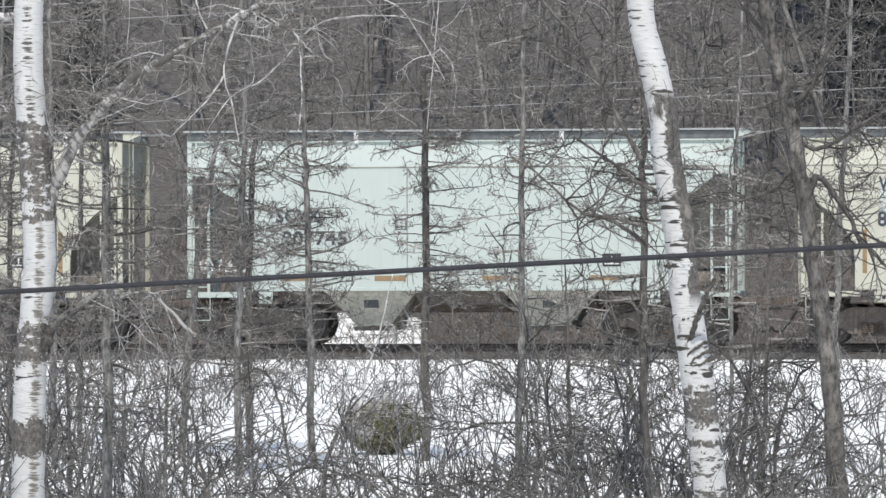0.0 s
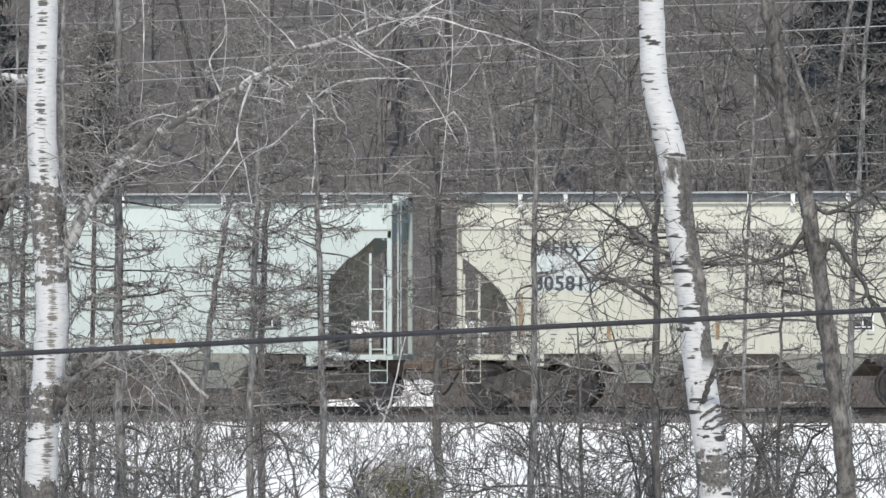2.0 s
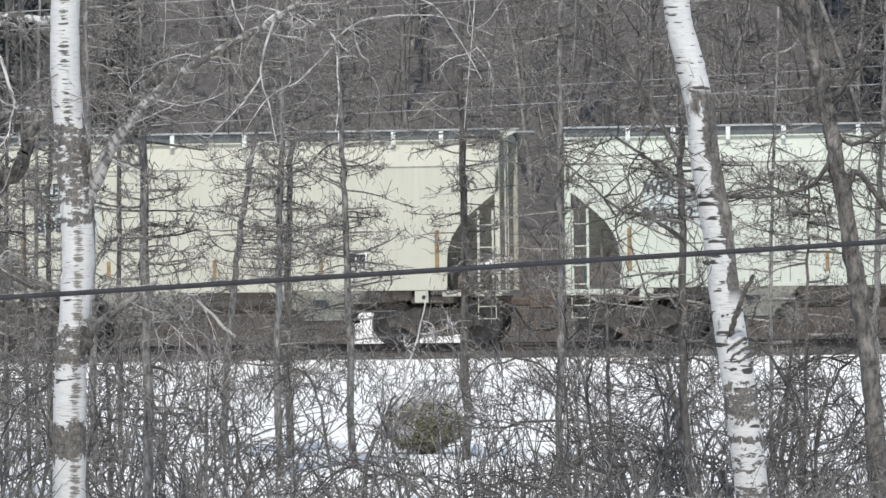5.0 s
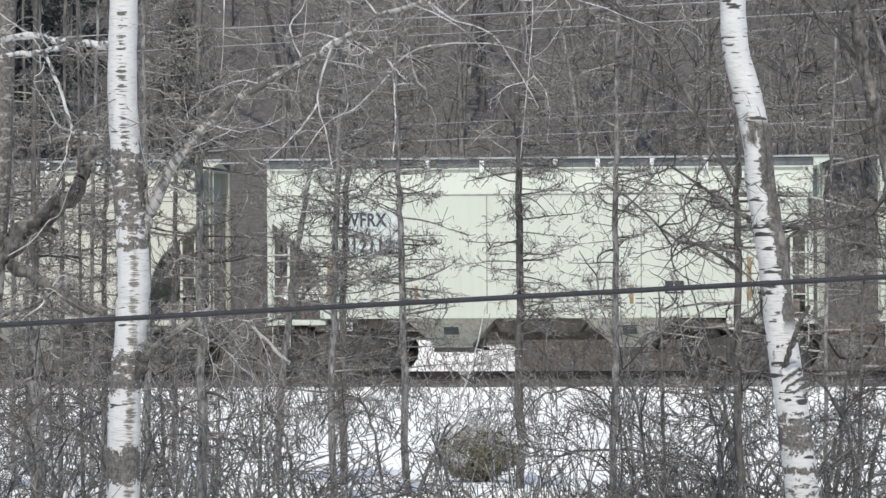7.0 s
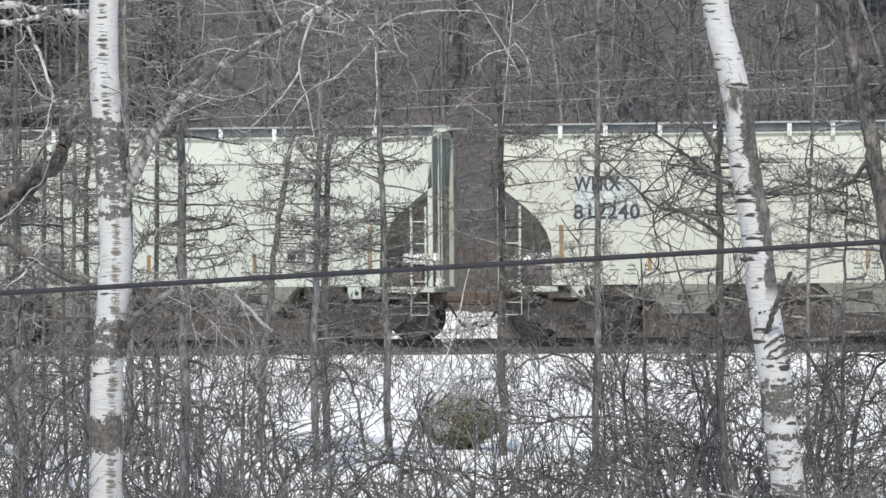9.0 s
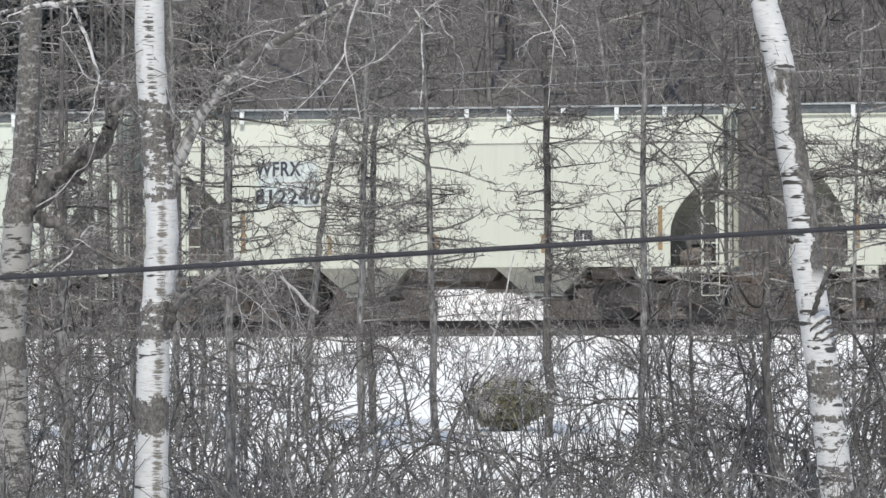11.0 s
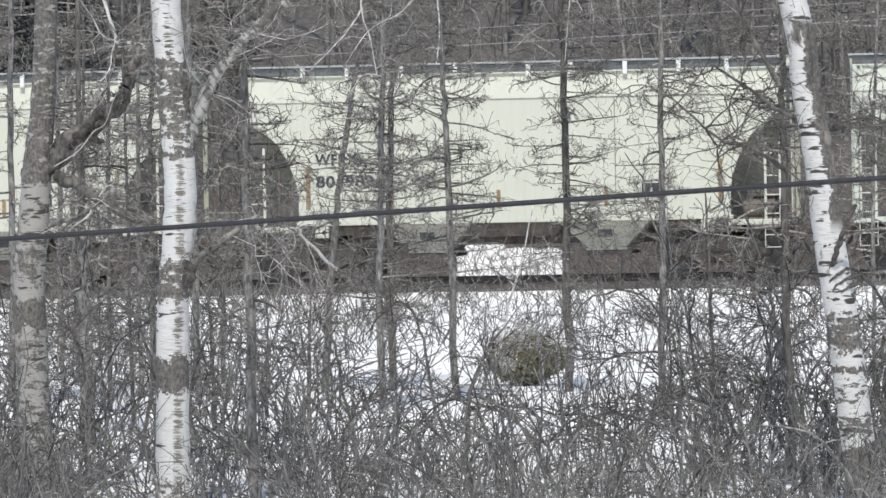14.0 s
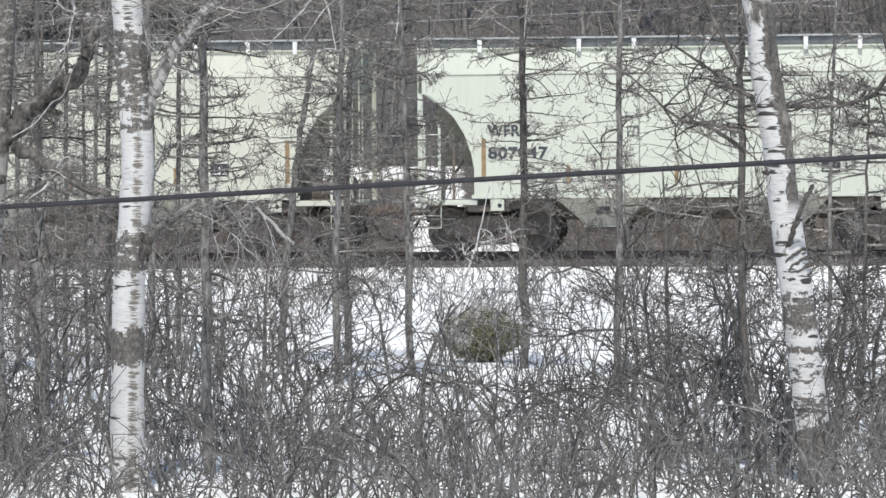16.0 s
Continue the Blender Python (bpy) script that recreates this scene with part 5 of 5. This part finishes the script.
young_tree([(12.88, -50.00, 3.06), (12.81, -50.00, 1.82), (12.77, -50.00, -0.03)], 0.043, M_BARK_GREY, "slim grey-barked bare tree with fine twigs", 123, 0.0, 5.0, 72, 0.80, 0.00, extra=2.5, spurs=9)
young_tree([(1.52, -48.00, 3.85), (1.50, -48.00, 1.88), (1.47, -48.00, -0.09)], 0.045, M_BARK_GREY, "slim grey-barked bare tree with fine twigs", 124, 0.0, 5.0, 72, 0.80, 0.00, extra=2.5, spurs=9)
young_tree([(6.11, -54.00, 0.75), (6.08, -54.00, 0.34), (6.07, -54.00, -0.25)], 0.026, M_BARK_DARK, "slim dark bare tree with short twiggy branches", 125, -0.3, 0.6, 14, 0.50, 0.00, extra=0.3, spurs=9)
young_tree([(1.59, -46.00, 3.91), (1.60, -46.00, 2.42), (1.60, -46.00, 0.12)], 0.033, M_BARK_GREY, "slim grey-barked bare tree with fine twigs", 126, 0.0, 4.5, 72, 0.80, 0.00, extra=2.5, spurs=9)
young_tree([(3.12, -50.00, 3.52), (3.10, -50.00, 2.38), (3.07, -50.00, 0.23)], 0.028, M_BARK_DARK, "slim dark bare tree with short twiggy branches", 127, 0.0, 4.0, 65, 0.80, 0.00, extra=2.5, spurs=9)
young_tree([(4.17, -54.00, 3.05), (4.18, -54.00, 1.75), (4.19, -54.00, 0.10)], 0.020, M_BARK_DARK, "slim dark bare tree with short twiggy branches", 128, 0.0, 3.5, 50, 0.70, 0.00, extra=2.5, spurs=9)
young_tree([(5.22, -55.00, 1.00), (5.24, -55.00, 0.48), (5.26, -55.00, -0.21)], 0.028, M_BARK_DARK, "slim dark bare tree with short twiggy branches", 129, -0.3, 0.9, 17, 0.50, 0.00, extra=0.3, spurs=9)
young_tree([(12.21, -52.00, 2.30), (12.17, -52.00, 1.23), (12.13, -52.00, -0.32)], 0.027, M_BARK_DARK, "slim dark bare tree with short twiggy branches", 130, 0.0, 3.6, 65, 0.80, 0.00, extra=0.3, spurs=9)
young_tree([(11.26, -44.00, 3.19), (11.20, -44.00, 1.83), (11.17, -44.00, -0.63)], 0.027, M_BARK_GREY, "slim grey-barked bare tree with fine twigs", 131, 0.0, 4.4, 65, 0.90, 0.00, extra=2.5, spurs=9)
young_tree([(11.21, -60.00, 1.63), (11.37, -60.00, 1.12), (11.51, -60.00, 0.50)], 0.020, M_BARK_DARK, "slim dark bare tree with short twiggy branches", 132, 0.0, 1.5, 23, 0.70, 0.00, extra=0.3, spurs=9)
bowed_shrub([[(9.54, -58.00, -0.04), (9.69, -58.00, 0.18), (10.05, -58.00, 0.25), (10.42, -58.00, 0.24), (10.73, -58.00, 0.11), (10.92, -58.00, -0.14)], [(10.25, -58.00, 0.58), (10.56, -58.00, 0.36), (10.71, -58.00, -0.02)], [(10.63, -58.00, 0.60), (10.96, -58.00, 0.56), (11.29, -58.00, 0.46), (11.43, -58.00, 0.12)], [(10.41, -58.00, 1.30), (10.82, -58.00, 1.09), (11.15, -58.00, 0.78), (11.37, -58.00, 0.23)]], 0.02, "dark leafless branches bowed over the snow", 301)
bowed_shrub([[(11.81, -61.00, 1.23), (12.26, -61.00, 1.08), (12.56, -61.00, 0.73), (12.71, -61.00, 0.23)], [(13.16, -61.00, 0.83), (12.86, -61.00, 0.88), (12.61, -61.00, 0.63), (12.50, -61.00, 0.03)], [(13.46, -61.00, 1.13), (13.06, -61.00, 0.73), (12.86, -61.00, 0.13)]], 0.02, "dark leafless branches bowed over the snow", 302)
bowed_shrub([[(8.94, -56.00, 0.33), (9.28, -56.00, 0.73), (9.74, -56.00, 0.78), (10.07, -56.00, 0.39), (10.18, -56.00, -0.17)], [(9.79, -56.00, 1.06), (9.96, -56.00, 0.72), (10.07, -56.00, 0.17)]], 0.02, "dark leafless branches bowed over the snow", 303)
bowed_shrub([[(11.36, -64.00, -0.05), (11.74, -64.00, 0.17), (12.16, -64.00, 0.07), (12.40, -64.00, -0.42)], [(12.87, -64.00, 0.10), (12.49, -64.00, -0.02), (12.30, -64.00, -0.52)], [(10.60, -64.00, -0.19), (10.93, -64.00, -0.00), (11.26, -64.00, -0.14), (11.45, -64.00, -0.61)]], 0.02, "dark leafless branches bowed over the snow", 307)
bowed_shrub([[(8.94, -65.00, -0.15), (9.22, -65.00, 0.09), (9.51, -65.00, -0.01), (9.64, -65.00, -0.47)], [(10.07, -65.00, -0.28), (10.30, -65.00, -0.07), (10.58, -65.00, -0.19), (10.67, -65.00, -0.61)], [(8.56, -65.00, 0.18), (8.42, -65.00, -0.10), (8.37, -65.00, -0.52)]], 0.02, "dark leafless branches bowed over the snow", 308)
bowed_shrub([[(13.15, -64.00, 0.42), (12.87, -64.00, 0.19), (12.73, -64.00, -0.33)], [(13.52, -64.00, 0.14), (13.20, -64.00, -0.04), (13.01, -64.00, -0.51)], [(11.93, -64.00, 0.33), (11.69, -64.00, -0.05), (11.59, -64.00, -0.52)]], 0.02, "dark leafless branches bowed over the snow", 309)
bowed_shrub([[(4.88, -60.00, 0.51), (5.21, -60.00, 0.82), (5.53, -60.00, 0.72), (5.69, -60.00, 0.19)], [(6.49, -60.00, 0.71), (6.22, -60.00, 0.51), (6.06, -60.00, -0.02)], [(4.40, -60.00, 0.30), (4.78, -60.00, 0.67), (5.04, -60.00, 0.30)]], 0.02, "dark leafless branches bowed over the snow", 304)
bowed_shrub([[(7.36, -58.00, 0.45), (7.69, -58.00, 0.77), (7.91, -58.00, 0.45), (8.01, -58.00, -0.20)], [(6.75, -58.00, 0.67), (7.03, -58.00, 0.45), (7.13, -58.00, -0.09)]], 0.02, "dark leafless branches bowed over the snow", 305)
bowed_shrub([[(7.40, -50.00, 0.30), (7.69, -50.00, 0.17), (8.03, -50.00, 0.03), (8.32, -50.00, -0.06), (8.50, -50.00, -0.34)], [(7.50, -50.00, 0.16), (7.81, -50.00, 0.12), (8.19, -50.00, 0.10), (8.44, -50.00, -0.03), (8.60, -50.00, -0.53)], [(7.24, -50.00, -0.03), (7.50, -50.00, 0.16), (7.75, -50.00, 0.19), (7.94, -50.00, -0.03), (8.00, -50.00, -0.53)]], 0.008, "thin pale twigs leaning over the bush", 306, M_TWIG_LIGHT)
BUSH = (6.95, -44.00)
FIRS = ((9.4, 23.0, 9), (10.0, 26.0, 10), (8.2, 31.0, 8), (-13.9, 25.0, 9), (-15.4, 28.0, 9), (-17.3, 30.0, 10), (-9.7, 21.0, 4.0), (-11.8, 13.5, 9.5), (-12.6, 14.5, 9))


# ---- brush ----
def stem(rng, tb, height, spread, arch, r, twigs):
    a = rng.uniform(0, 2 * math.pi)
    s = rng.random() ** 0.5 * spread * 0.35
    h = height * rng.uniform(0.45, 1.1)
    lean = rng.uniform(0.03, 0.42)
    w = (math.cos(a) * lean, math.sin(a) * lean, 1.0)
    pts = wander(rng, (math.cos(a) * s, math.sin(a) * s, -0.08), w, h, 8, 0.2, -arch * rng.random())
    rr = r * rng.uniform(0.55, 1.5)
    tb.add(pts, np.linspace(rr, rr * 0.35, 9), 4)
    for _ in range(twigs):
        k = rng.integers(2, 9)
        d = pts[k] - pts[k - 1]
        d = d / np.linalg.norm(d) + rng.normal(0, 0.34, 3) + (0, 0, 0.15)
        ln = h * rng.uniform(0.15, 0.5)
        tp = wander(rng, pts[k], d, ln, 4, 0.36, 0.04)
        tb.add(tp, np.linspace(rr * 0.55, rr * 0.22, 5), 3)
        if rng.random() < 0.7:
            d2 = tp[2] - tp[1]
            tb.add(wander(rng, tp[2], d2 / np.linalg.norm(d2) + rng.normal(0, 0.7, 3), ln * 0.5, 2, 0.2), (rr * 0.35, rr * 0.28, rr * 0.2), 3)


def shrub(seed, label, group, height, spread, stems, arch=0.0, r=0.011, twigs=7, material=None):
    """A leafless shrub whose stems are parts; it is put into the field by copies."""
    rng = np.random.default_rng(seed)
    thing = tagged(new("shrub"), label, "shrub", group)
    for _ in range(stems):
        tb = Tubes()
        stem(rng, tb, height, spread, arch, r, twigs)
        part("stem", tb.mesh("stem", material or M_SHRUB), None, thing)
    return thing


def build_brush():
    rng = np.random.default_rng(21)

    def scatter(kinds, count, near, far, left, right, small, large):
        """Copies of a few shrubs over a wedge of the field, as seen from the road."""
        fresh = [k for k in kinds if not k.get("put")]
        for i in range(count):
            d = rng.uniform(near, far)
            across = rng.uniform(left, right)
            if d < 41.5 and (-0.066 < across < -0.058 or -0.049 < across < -0.043):
                d += 8.0
            x = 16 - 0.149 * d + across * d
            y = -108 + d
            s = rng.uniform(small, large)
            m = Matrix.Translation((x, y, ground_z(x, y))) @ Matrix.Rotation(rng.uniform(0, 6.28), 4, "Z")
            ob = fresh.pop() if fresh else None
            if ob is not None:
                ob["put"] = 1
            else:
                ob = copy_thing(kinds[i % len(kinds)], m)
            ob.matrix_basis = m @ Matrix.Diagonal((s, s, s * rng.uniform(0.85, 1.15), 1))

    leafless = "leafless grey-brown shrub with many thin stems"
    tall = [shrub(40 + i, leafless, "field shrubs", 2.0, 1.5, 8, r=0.0145, twigs=5) for i in range(6)]
    scatter(tall, 9, 43, 56, -0.098, 0.0, 0.55, 0.95)
    scatter(tall, 12, 42, 52, 0.0, 0.106, 0.5, 0.85)
    arched = [shrub(60 + i, "arching leafless shrub with tangled branches", "arching shrubs", 2.3, 1.6, 8, arch=0.2, r=0.014, twigs=7) for i in range(4)]
    scatter(arched, 11, 44, 60, 0.01, 0.106, 0.6, 1.0)
    pale = [shrub(80 + i, "pale grey leafless shrub with fine twigs", "pale shrubs", 2.6, 1.8, 8, r=0.009, twigs=12, material=M_SHRUB_PALE) for i in range(4)]
    scatter(pale, 9, 56, 76, -0.098, -0.035, 0.6, 1.0)
    sprawl = [shrub(90 + i, "sprawling leafless shrub of thin dark twigs", "sprawling shrubs", 1.5, 2.0, 8, arch=0.3, r=0.0105, twigs=7) for i in range(4)]
    scatter(sprawl, 8, 54, 96, -0.098, -0.045, 0.5, 0.9)
    scatter(sprawl, 4, 56, 96, -0.045, 0.015, 0.4, 0.7)
    scatter(sprawl, 18, 54, 96, 0.015, 0.106, 0.5, 0.9)
    scatter(pale, 4, 88, 102, -0.088, -0.02, 0.5, 0.8)
    scatter(tall, 9, 44, 58, -0.098, -0.015, 0.6, 1.0)
    scatter(tall, 11, 37, 46, -0.098, 0.106, 0.5, 0.8)
    scatter(arched, 6, 42, 52, 0.0, 0.06, 0.6, 0.9)
    low = [shrub(120 + i, "low shrub of thin dry brown stems", "low shrubs", 0.95, 1.3, 13, r=0.0098, twigs=3) for i in range(6)]
    scatter(low, 88, 35, 46, -0.1, 0.106, 0.6, 1.1)
    tb = Tubes()
    for _ in range(850):
        d = 35 + 11 * rng.random()
        across = rng.uniform(-0.1, 0.106)
        if d < 41.5 and (-0.0655 < across < -0.0585 or -0.0485 < across < -0.044):
            d += 7.0
        x = 16 - 0.149 * d + across * d
        n = len(tb.v)
        stem(rng, tb, rng.uniform(0.35, 0.85), 0.3, 0.03, 0.0085, 3)
        at = np.array((x, -108 + d, ground_z(x, -108 + d)))
        for k in range(n, len(tb.v)):
            tb.v[k] = tb.v[k] + at
    tagged(new("low_brush", tb.mesh("low_brush", M_SHRUB)), "low tangle of dry brown twigs", "brush", kind="stuff")
    scatter(tall, 8, 38, 52, -0.108, -0.086, 0.6, 0.9)
    scatter(low, 14, 35, 46, -0.108, -0.084, 0.7, 1.1)
    scatter(arched, 3, 44, 54, 0.05, 0.1, 0.5, 0.8)


build_brush()


def build_woods():
    """Bare saplings and trees on the slope behind the track."""
    rng = np.random.default_rng(5)
    tb = Tubes()
    for i in range(405):
        y = 12.6 + 50 * rng.random() ** 1.25
        x = -0.149 * y + rng.uniform(-1, 1) * (12.5 + 0.1 * y)
        z = ground_z(x, y)
        big = rng.random() < 0.3
        h = rng.uniform(5, 11) if big else rng.uniform(2.2, 6)
        r = rng.uniform(0.035, 0.1) if big else rng.uniform(0.012, 0.035)
        pts = wander(rng, (x, y, z - 0.1), (rng.normal(0, 0.09), rng.normal(0, 0.09), 1), h, 9, 0.045)
        tb.add(pts, np.linspace(r, r * 0.35, 10), 5)
        for _ in range(26 if big else 18):
            k = rng.integers(2, 10)
            a = rng.uniform(0, 6.28)
            ln = h * rng.uniform(0.06, 0.26)
            bp = wander(rng, pts[k], (math.cos(a), math.sin(a), rng.uniform(-0.1, 1.0)), ln, 4, 0.34, 0.02)
            tb.add(bp, np.linspace(min(r * 0.4, 0.02), 0.005, 5), 3)
            for _ in range(2):
                j = rng.integers(1, 5)
                d = bp[j] - bp[j - 1]
                tb.add(wander(rng, bp[j], d / np.linalg.norm(d) + rng.normal(0, 0.8, 3), ln * 0.5, 2, 0.4), (0.008, 0.006, 0.004), 3)
    tagged(new("woods", tb.mesh("woods", M_WOODS)), "dense leafless grey-brown woods on the slope", "woods", kind="stuff")
    # weeds on the bank close behind the track
    wd = Tubes()
    for _ in range(4300):
        y = 4.6 + 8.6 * rng.random() ** 1.2
        x = -0.149 * y + rng.uniform(-13, 13)
        thin = -0.85 < x + 0.149 * y < (1.6 if y < 7.5 else 0.35) or noise.noise((x * 0.4, y * 0.3, 9.0)) < -0.3
        if thin and rng.random() < 0.62:
            continue
        h = rng.uniform(0.25, 0.9)
        pts = wander(rng, (x, y, ground_z(x, y) - 0.03), (rng.normal(0, 0.35), rng.normal(0, 0.2), 1), h, 4, 0.2)
        wd.add(pts, np.linspace(0.009, 0.004, 5), 3)
        for _ in range(2):
            k = rng.integers(1, 5)
            wd.add(wander(rng, pts[k], rng.normal(0, 0.7, 3) + (0, 0, 0.6), h * 0.35, 2, 0.2), (0.006, 0.005, 0.004), 3)
    tagged(new("weeds", wd.mesh("weeds", M_WEED)), "dry brown weeds on the snowy bank", "weeds", kind="stuff")

    fw = Tubes()
    for _ in range(1500):
        y = -4.0 - 30 * rng.random() ** 1.5
        x = 16 - 0.149 * (y + 108) + rng.uniform(-0.1, 0.106) * (y + 108)
        if noise.noise((x * 0.5, y * 0.35, 3.0)) < -0.12 and rng.random() < 0.75:
            continue
        h = rng.uniform(0.2, 0.75)
        pts = wander(rng, (x, y, ground_z(x, y) - 0.03), (rng.normal(0, 0.6), rng.normal(0, 0.3), 1), h, 4, 0.3)
        fw.add(pts, np.linspace(0.011, 0.006, 5), 3)
        for _ in range(2):
            k = rng.integers(1, 5)
            fw.add(wander(rng, pts[k], rng.normal(0, 0.8, 3) + (0, 0, 0.4), h * 0.5, 3, 0.35), (0.006, 0.005, 0.0045, 0.004), 3)
    tagged(new("field_weeds", fw.mesh("field_weeds", M_SHRUB)), "thin dry weed stalks standing in the snow", "weeds", kind="stuff")


M_WEED = bark("dry_weeds", (0.12, 0.095, 0.078), (0.285, 0.23, 0.187), (0.6, 1.5))
build_woods()


def blades(name, rng, centres, size, material):
    """Many small pointed leaves or needle sprays around given points."""
    c = np.repeat(np.asarray(centres, float), 3, axis=0)
    n = len(centres)
    d = rng.normal(0, 1, (n, 3))
    d /= np.linalg.norm(d, axis=1, keepdims=True)
    e = np.cross(d, rng.normal(0, 1, (n, 3)))
    e /= np.linalg.norm(e, axis=1, keepdims=True)
    ln = size * rng.uniform(0.6, 1.4, (n, 1))
    off = np.stack((-e * ln * 0.16, e * ln * 0.16, d * ln), 1).reshape(-1, 3)
    v = c + off
    me = bpy.data.meshes.new(name)
    me.from_pydata(v.tolist(), [], np.arange(3 * n).reshape(-1, 3).tolist())
    me.materials.append(material)
    return me


def build_evergreens():
    rng = np.random.default_rng(11)
    # small rounded bush on the snow
    x, y = BUSH
    bush = tagged(new("evergreen_bush"), "small rounded dull-green evergreen bush on the snow", "bush")
    bush.matrix_basis = Matrix.Translation((x, y, ground_z(x, y)))
    n = 7600
    d = rng.normal(0, 1, (n, 3))
    d /= np.linalg.norm(d, axis=1, keepdims=True)
    lump = np.array([1 + 0.22 * noise.noise(tuple(q * 2.3)) for q in d])
    rad = lump * rng.uniform(0.55, 1.0, n) ** 0.5
    c = d * rad[:, None] * np.array((0.485, 0.4, 0.3)) + np.array((0, 0, 0.33))
    part("foliage", blades("foliage", rng, c, 0.072, M_NEEDLE), None, bush)
    st = Tubes()
    for _ in range(40):
        a = rng.uniform(0, 6.28)
        st.add(wander(rng, (0, 0, -0.05), (math.cos(a), math.sin(a), 0.9), 0.5, 4, 0.15), np.linspace(0.012, 0.005, 5), 4)
    tagged(part("stem_tangle", st.mesh("stem_tangle", M_BARK_DARK), None, bush), kind="stuff")
    # dark firs up the slope
    for fx, fy, h in FIRS:
        fir = tagged(new("fir_tree"), "dark green fir tree up the slope", "tree", "fir trees")
        fir.matrix_basis = Matrix.Translation((fx, fy, ground_z(fx, fy)))
        tr = Tubes()
        tr.add(np.array([(0, 0, z) for z in np.linspace(-0.1, h, 8)]), np.linspace(0.16, 0.02, 8), 8)
        part("trunk", tr.mesh("trunk", M_BARK_DARK), None, fir)
        z = rng.uniform(0.06, 1, 5200) ** 0.8 * h
        tier = 0.75 + 0.25 * np.sin(z * 7.0)
        rr = (h - z) * 0.27 * tier * rng.uniform(0.1, 1, 5200) ** 0.5 + 0.05
        a = rng.uniform(0, 6.28, 5200)
        c = np.stack((rr * np.cos(a), rr * np.sin(a), z - 0.25 * rr), 1)
        part("crown", blades("crown", rng, c, 0.3, M_FIR), None, fir)


build_evergreens()


# ---- wires ----
def wire(name, a, b, r, sag, material, label, category):
    a, b = Vector(a), Vector(b)
    tb = Tubes()
    n = 60
    s = np.linspace(0, 1, n)
    pts = np.array([tuple(a.lerp(b, u) - Vector((0, 0, 4 * sag * u * (1 - u)))) for u in s])
    tb.add(pts, np.full(n, r), 8)
    tagged(new(name, tb.mesh(name, material)), label, category, "overhead lines")


wire("overhead_cable", (7.22, -82.00, 1.51), (17.01, -82.00, 2.00), 0.0135, 0.00, M_CABLE, "thick black overhead cable across the view", "cable")
wire("power_line", (-3.05, -48.00, 4.47), (19.42, -48.00, 5.41), 0.0070, 0.00, M_WIRE, "thin grey overhead wire", "wire")
wire("power_line", (-3.68, -46.00, 4.33), (19.53, -46.00, 5.35), 0.0055, 0.00, M_WIRE, "thin grey overhead wire", "wire")
wire("power_line", (-3.36, -47.00, 5.16), (19.48, -47.00, 5.64), 0.0045, 0.00, M_WIRE, "thin grey overhead wire", "wire")
wire("power_line", (-6.22, -38.00, 3.29), (19.99, -38.00, 4.32), 0.0055, 0.00, M_WIRE, "thin grey overhead wire", "wire")
wire("power_line", (3.07, -36.00, 3.94), (16.38, -36.00, 4.50), 0.0040, 0.00, M_WIRE, "thin grey overhead wire", "wire")

motions()
